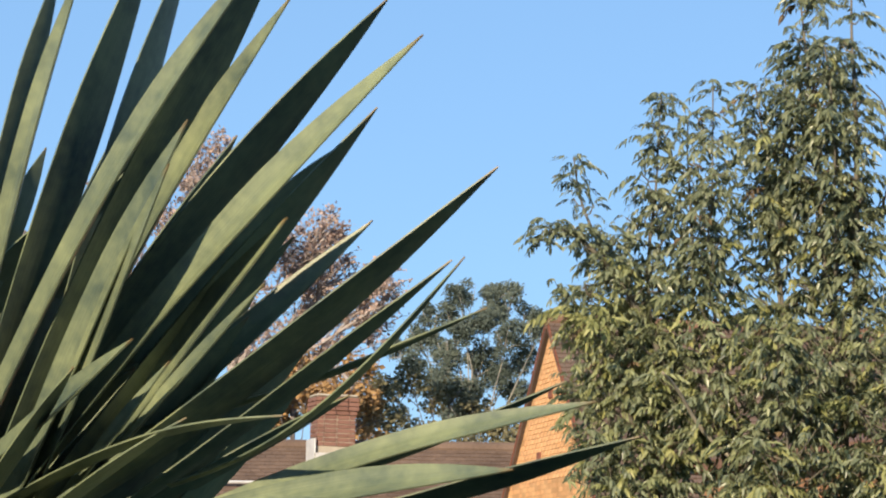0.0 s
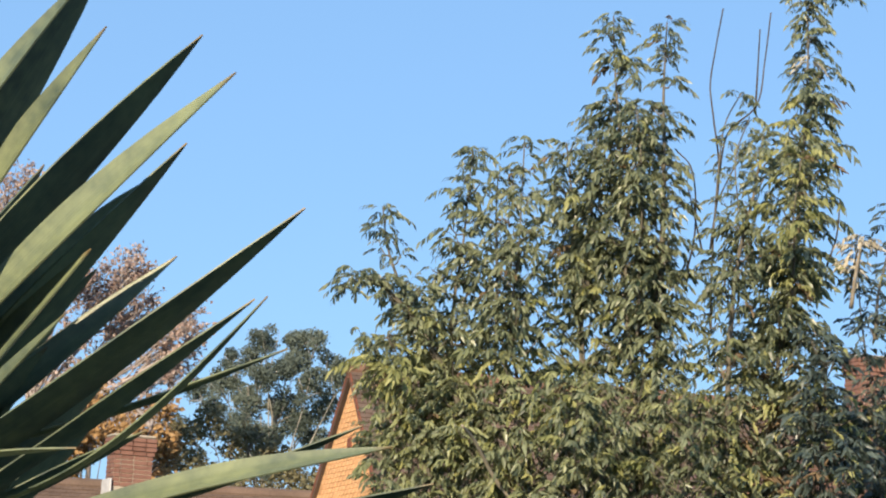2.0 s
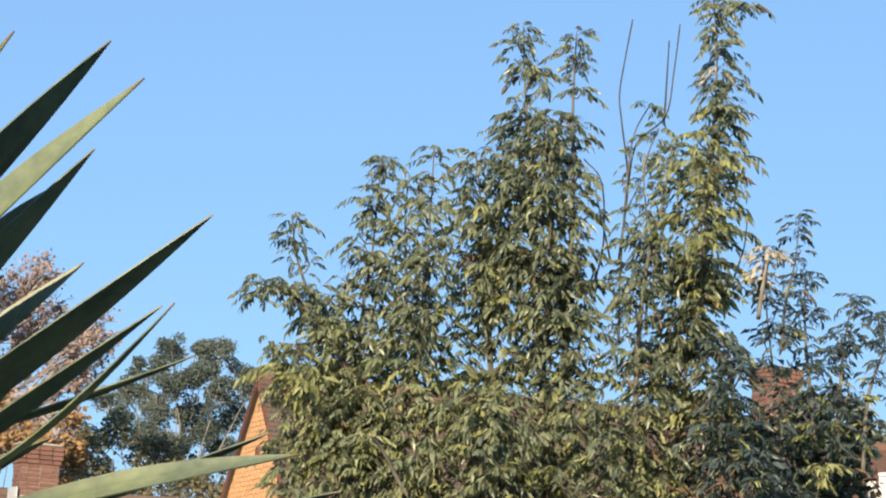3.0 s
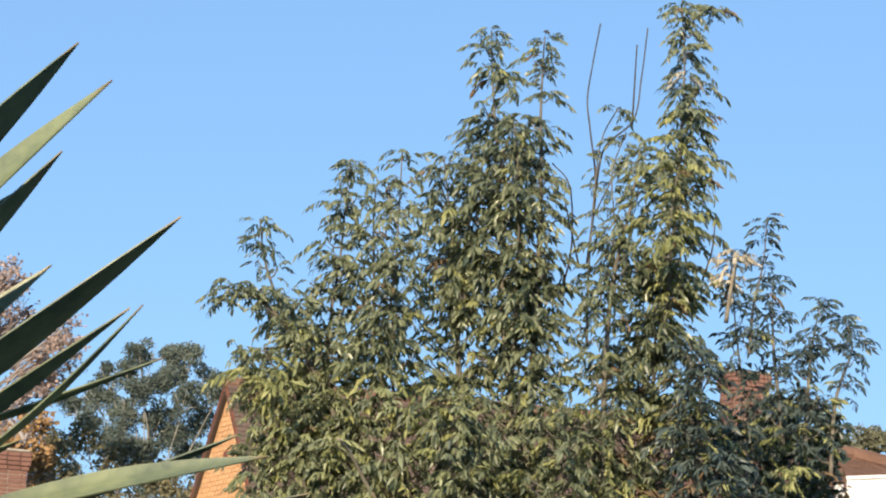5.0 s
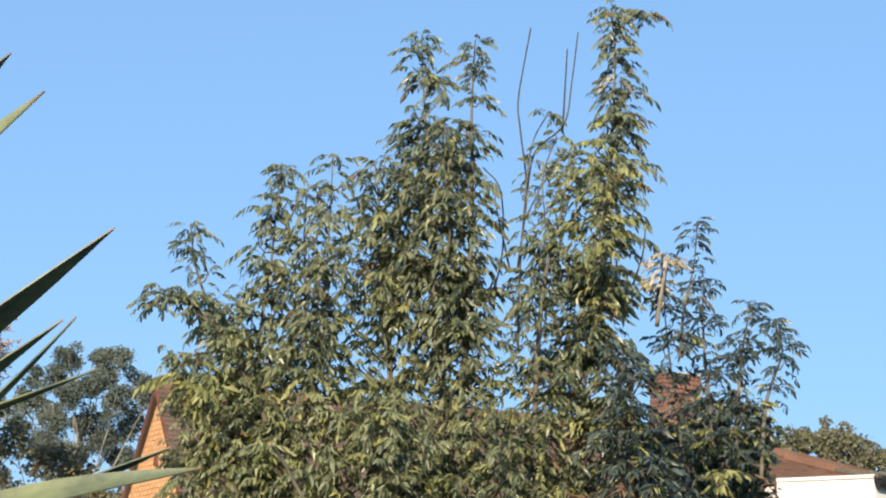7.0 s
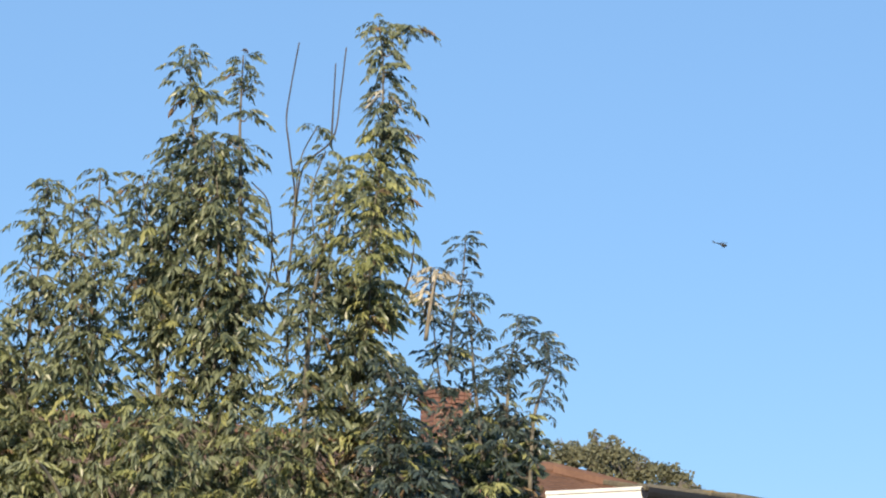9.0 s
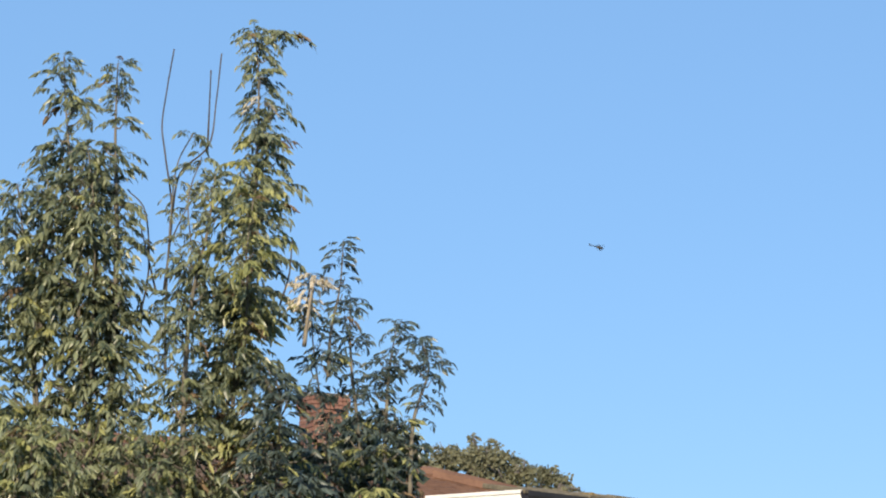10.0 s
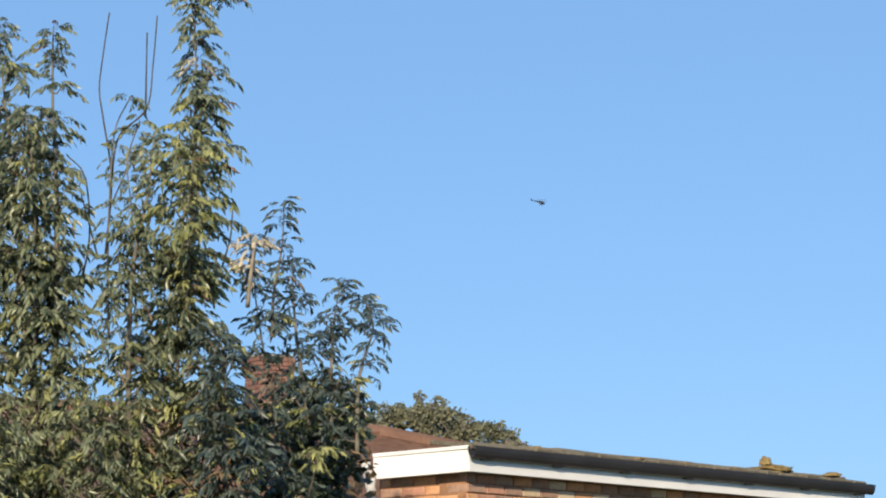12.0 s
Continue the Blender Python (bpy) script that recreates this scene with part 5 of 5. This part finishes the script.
yucca_leaf((0.272, 0.160, 0.525), 0.072, -1.0, 0.000, 0.50, (-0.003, 0.048, 0.165), 0.00)
yucca_leaf((0.112, 0.180, 0.527), 0.072, -1.0, 0.000, 0.50, (-0.157, 0.054, 0.163), 0.00)
yucca_leaf((0.074, 0.120, 0.464), 0.072, -1.0, 0.000, 0.50, (-0.202, 0.036, 0.110), 0.00)
yucca_leaf((0.224, 0.140, 0.450), 0.072, -1.0, 0.000, 0.50, (-0.052, 0.042, 0.095), 0.00)
yucca_leaf((0.050, 0.160, 0.596), 0.072, -1.0, 0.000, 0.50, (-0.221, 0.048, 0.232), 0.00)
# unseen sunward half of the rosette, added to cast shade on the rest
yucca_leaf((-0.290, -0.245, 0.852), 0.079, 1.0, -0.020, 0.50, (-0.100, -0.040, 0.034), 0.00)
yucca_leaf((-0.538, -0.310, 0.442), 0.067, -1.0, -0.020, 0.50, (-0.100, -0.040, -0.003), 0.00)
yucca_leaf((-0.217, -0.475, 0.711), 0.065, 1.0, -0.020, 0.50, (-0.100, -0.040, -0.009), 0.00)
yucca_leaf((-0.221, -0.220, 0.806), 0.066, -1.0, -0.020, 0.50, (-0.100, -0.040, -0.037), 0.00)
yucca_leaf((-0.156, -0.217, 0.767), 0.080, 1.0, -0.020, 0.50, (-0.100, -0.040, -0.021), 0.00)
yucca_leaf((-0.515, -0.163, 0.728), 0.068, 1.0, -0.020, 0.50, (-0.100, -0.040, 0.047), 0.00)
yucca_leaf((-0.604, -0.245, 0.519), 0.067, 1.0, -0.020, 0.50, (-0.100, -0.040, -0.024), 0.00)
yucca_leaf((-0.147, -0.253, 0.835), 0.074, -1.0, -0.020, 0.50, (-0.100, -0.040, -0.043), 0.00)
yucca_leaf((-0.373, -0.601, 0.572), 0.068, -1.0, -0.020, 0.50, (-0.100, -0.040, 0.020), 0.00)
yucca_leaf((-0.220, -0.123, 0.745), 0.078, 1.0, -0.020, 0.50, (-0.100, -0.040, 0.005), 0.00)
yucca_leaf((-0.404, -0.555, 0.647), 0.072, 1.0, -0.020, 0.50, (-0.100, -0.040, 0.012), 0.00)
yucca_leaf((-0.681, -0.222, 0.371), 0.077, -1.0, -0.020, 0.50, (-0.100, -0.040, -0.016), 0.00)
yucca_leaf((-0.297, -0.480, 0.737), 0.067, -1.0, -0.020, 0.50, (-0.100, -0.040, 0.036), 0.00)
yucca_leaf((-0.171, -0.149, 0.756), 0.074, 1.0, -0.020, 0.50, (-0.100, -0.040, -0.016), 0.00)
yucca_leaf((-0.523, 0.204, 0.380), 0.060, 1.0, -0.030, 0.50, (-0.070, -0.030, 0.030), 0.00)
yucca_leaf((-0.425, -0.098, 0.518), 0.062, 1.0, -0.030, 0.50, (-0.070, -0.030, -0.042), 0.00)
yucca_leaf((-0.442, -0.062, 0.564), 0.060, -1.0, -0.030, 0.50, (-0.070, -0.030, -0.004), 0.00)
yucca_leaf((-0.656, -0.486, -0.144), 0.055, -1.0, -0.030, 0.50, (-0.070, -0.030, -0.017), 0.00)
yucca_leaf((-0.260, -0.186, 0.710), 0.068, -1.0, -0.030, 0.50, (-0.070, -0.030, -0.039), 0.00)
yucca_leaf((-0.664, -0.465, -0.022), 0.059, -1.0, -0.030, 0.50, (-0.070, -0.030, 0.042), 0.00)
yucca_leaf((-0.710, -0.172, 0.003), 0.069, -1.0, -0.030, 0.50, (-0.070, -0.030, -0.002), 0.00)
yucca_leaf((-0.369, -0.464, 0.232), 0.061, 1.0, -0.030, 0.50, (-0.070, -0.030, 0.013), 0.00)
yucca_leaf((-0.532, -0.278, 0.166), 0.059, -1.0, -0.030, 0.50, (-0.070, -0.030, -0.044), 0.00)
yucca_leaf((-0.710, 0.080, 0.219), 0.056, -1.0, -0.030, 0.50, (-0.070, -0.030, -0.014), 0.00)
yucca_leaf((-0.708, -0.049, 0.129), 0.067, -1.0, -0.030, 0.50, (-0.070, -0.030, 0.046), 0.00)
yucca_leaf((-0.566, -0.584, 0.015), 0.062, -1.0, -0.030, 0.50, (-0.070, -0.030, -0.017), 0.00)
yucca_leaf((-0.423, -0.572, 0.138), 0.065, -1.0, -0.030, 0.50, (-0.070, -0.030, -0.015), 0.00)
yucca_leaf((-0.494, -0.095, 0.631), 0.060, 1.0, -0.030, 0.50, (-0.070, -0.030, 0.037), 0.00)
yucca_leaf((-0.246, -0.025, 0.802), 0.063, 1.0, -0.030, 0.50, (-0.070, -0.030, -0.030), 0.00)
yucca_leaf((-0.230, -0.217, 0.591), 0.056, -1.0, -0.030, 0.50, (-0.070, -0.030, -0.033), 0.00)
yucca_leaf((-0.608, 0.050, 0.464), 0.061, -1.0, -0.030, 0.50, (-0.070, -0.030, 0.022), 0.00)
yucca_leaf((-0.415, -0.703, -0.007), 0.058, 1.0, -0.030, 0.50, (-0.070, -0.030, 0.013), 0.00)
yucca_leaf((-0.236, -0.574, 0.303), 0.057, -1.0, -0.030, 0.50, (-0.070, -0.030, 0.047), 0.00)
yucca_leaf((-0.506, -0.286, 0.397), 0.060, 1.0, -0.030, 0.50, (-0.070, -0.030, 0.009), 0.00)
yucca_leaf((-0.342, -0.204, 0.549), 0.059, -1.0, -0.030, 0.50, (-0.070, -0.030, 0.037), 0.00)
yucca_leaf((-0.692, -0.070, 0.473), 0.063, -1.0, -0.030, 0.50, (-0.070, -0.030, -0.041), 0.00)
yucca_leaf((-0.664, -0.272, 0.200), 0.069, 1.0, -0.030, 0.50, (-0.070, -0.030, -0.008), 0.00)
yucca_leaf((-0.502, 0.075, 0.470), 0.057, -1.0, -0.030, 0.50, (-0.070, -0.030, 0.006), 0.00)
yucca_leaf((-0.325, 0.098, 0.716), 0.068, 1.0, -0.030, 0.50, (-0.070, -0.030, -0.012), 0.00)
yucca_leaf((-0.318, -0.208, 0.679), 0.068, -1.0, -0.030, 0.50, (-0.070, -0.030, -0.007), 0.00)
yucca_leaf((-0.432, -0.614, 0.353), 0.061, 1.0, -0.030, 0.50, (-0.070, -0.030, 0.010), 0.00)
yucca_leaf((-0.345, -0.098, 0.693), 0.060, -1.0, -0.030, 0.50, (-0.070, -0.030, -0.001), 0.00)
yucca_leaf((-0.407, -0.279, 0.295), 0.062, -1.0, -0.030, 0.50, (-0.070, -0.030, -0.046), 0.00)
yucca_leaf((-0.388, -0.226, 0.250), 0.059, -1.0, -0.030, 0.50, (-0.070, -0.030, 0.028), 0.00)
yucca_leaf((-0.517, -0.288, 0.101), 0.059, -1.0, -0.030, 0.50, (-0.070, -0.030, 0.002), 0.00)
yucca_leaf((-0.225, -0.337, 0.742), 0.057, -1.0, -0.030, 0.50, (-0.070, -0.030, 0.003), 0.00)
yucca_leaf((-0.359, -0.396, 0.149), 0.060, 1.0, -0.030, 0.50, (-0.070, -0.030, -0.046), 0.00)
yucca_leaf((-0.486, -0.346, 0.364), 0.063, 1.0, -0.030, 0.50, (-0.070, -0.030, -0.007), 0.00)
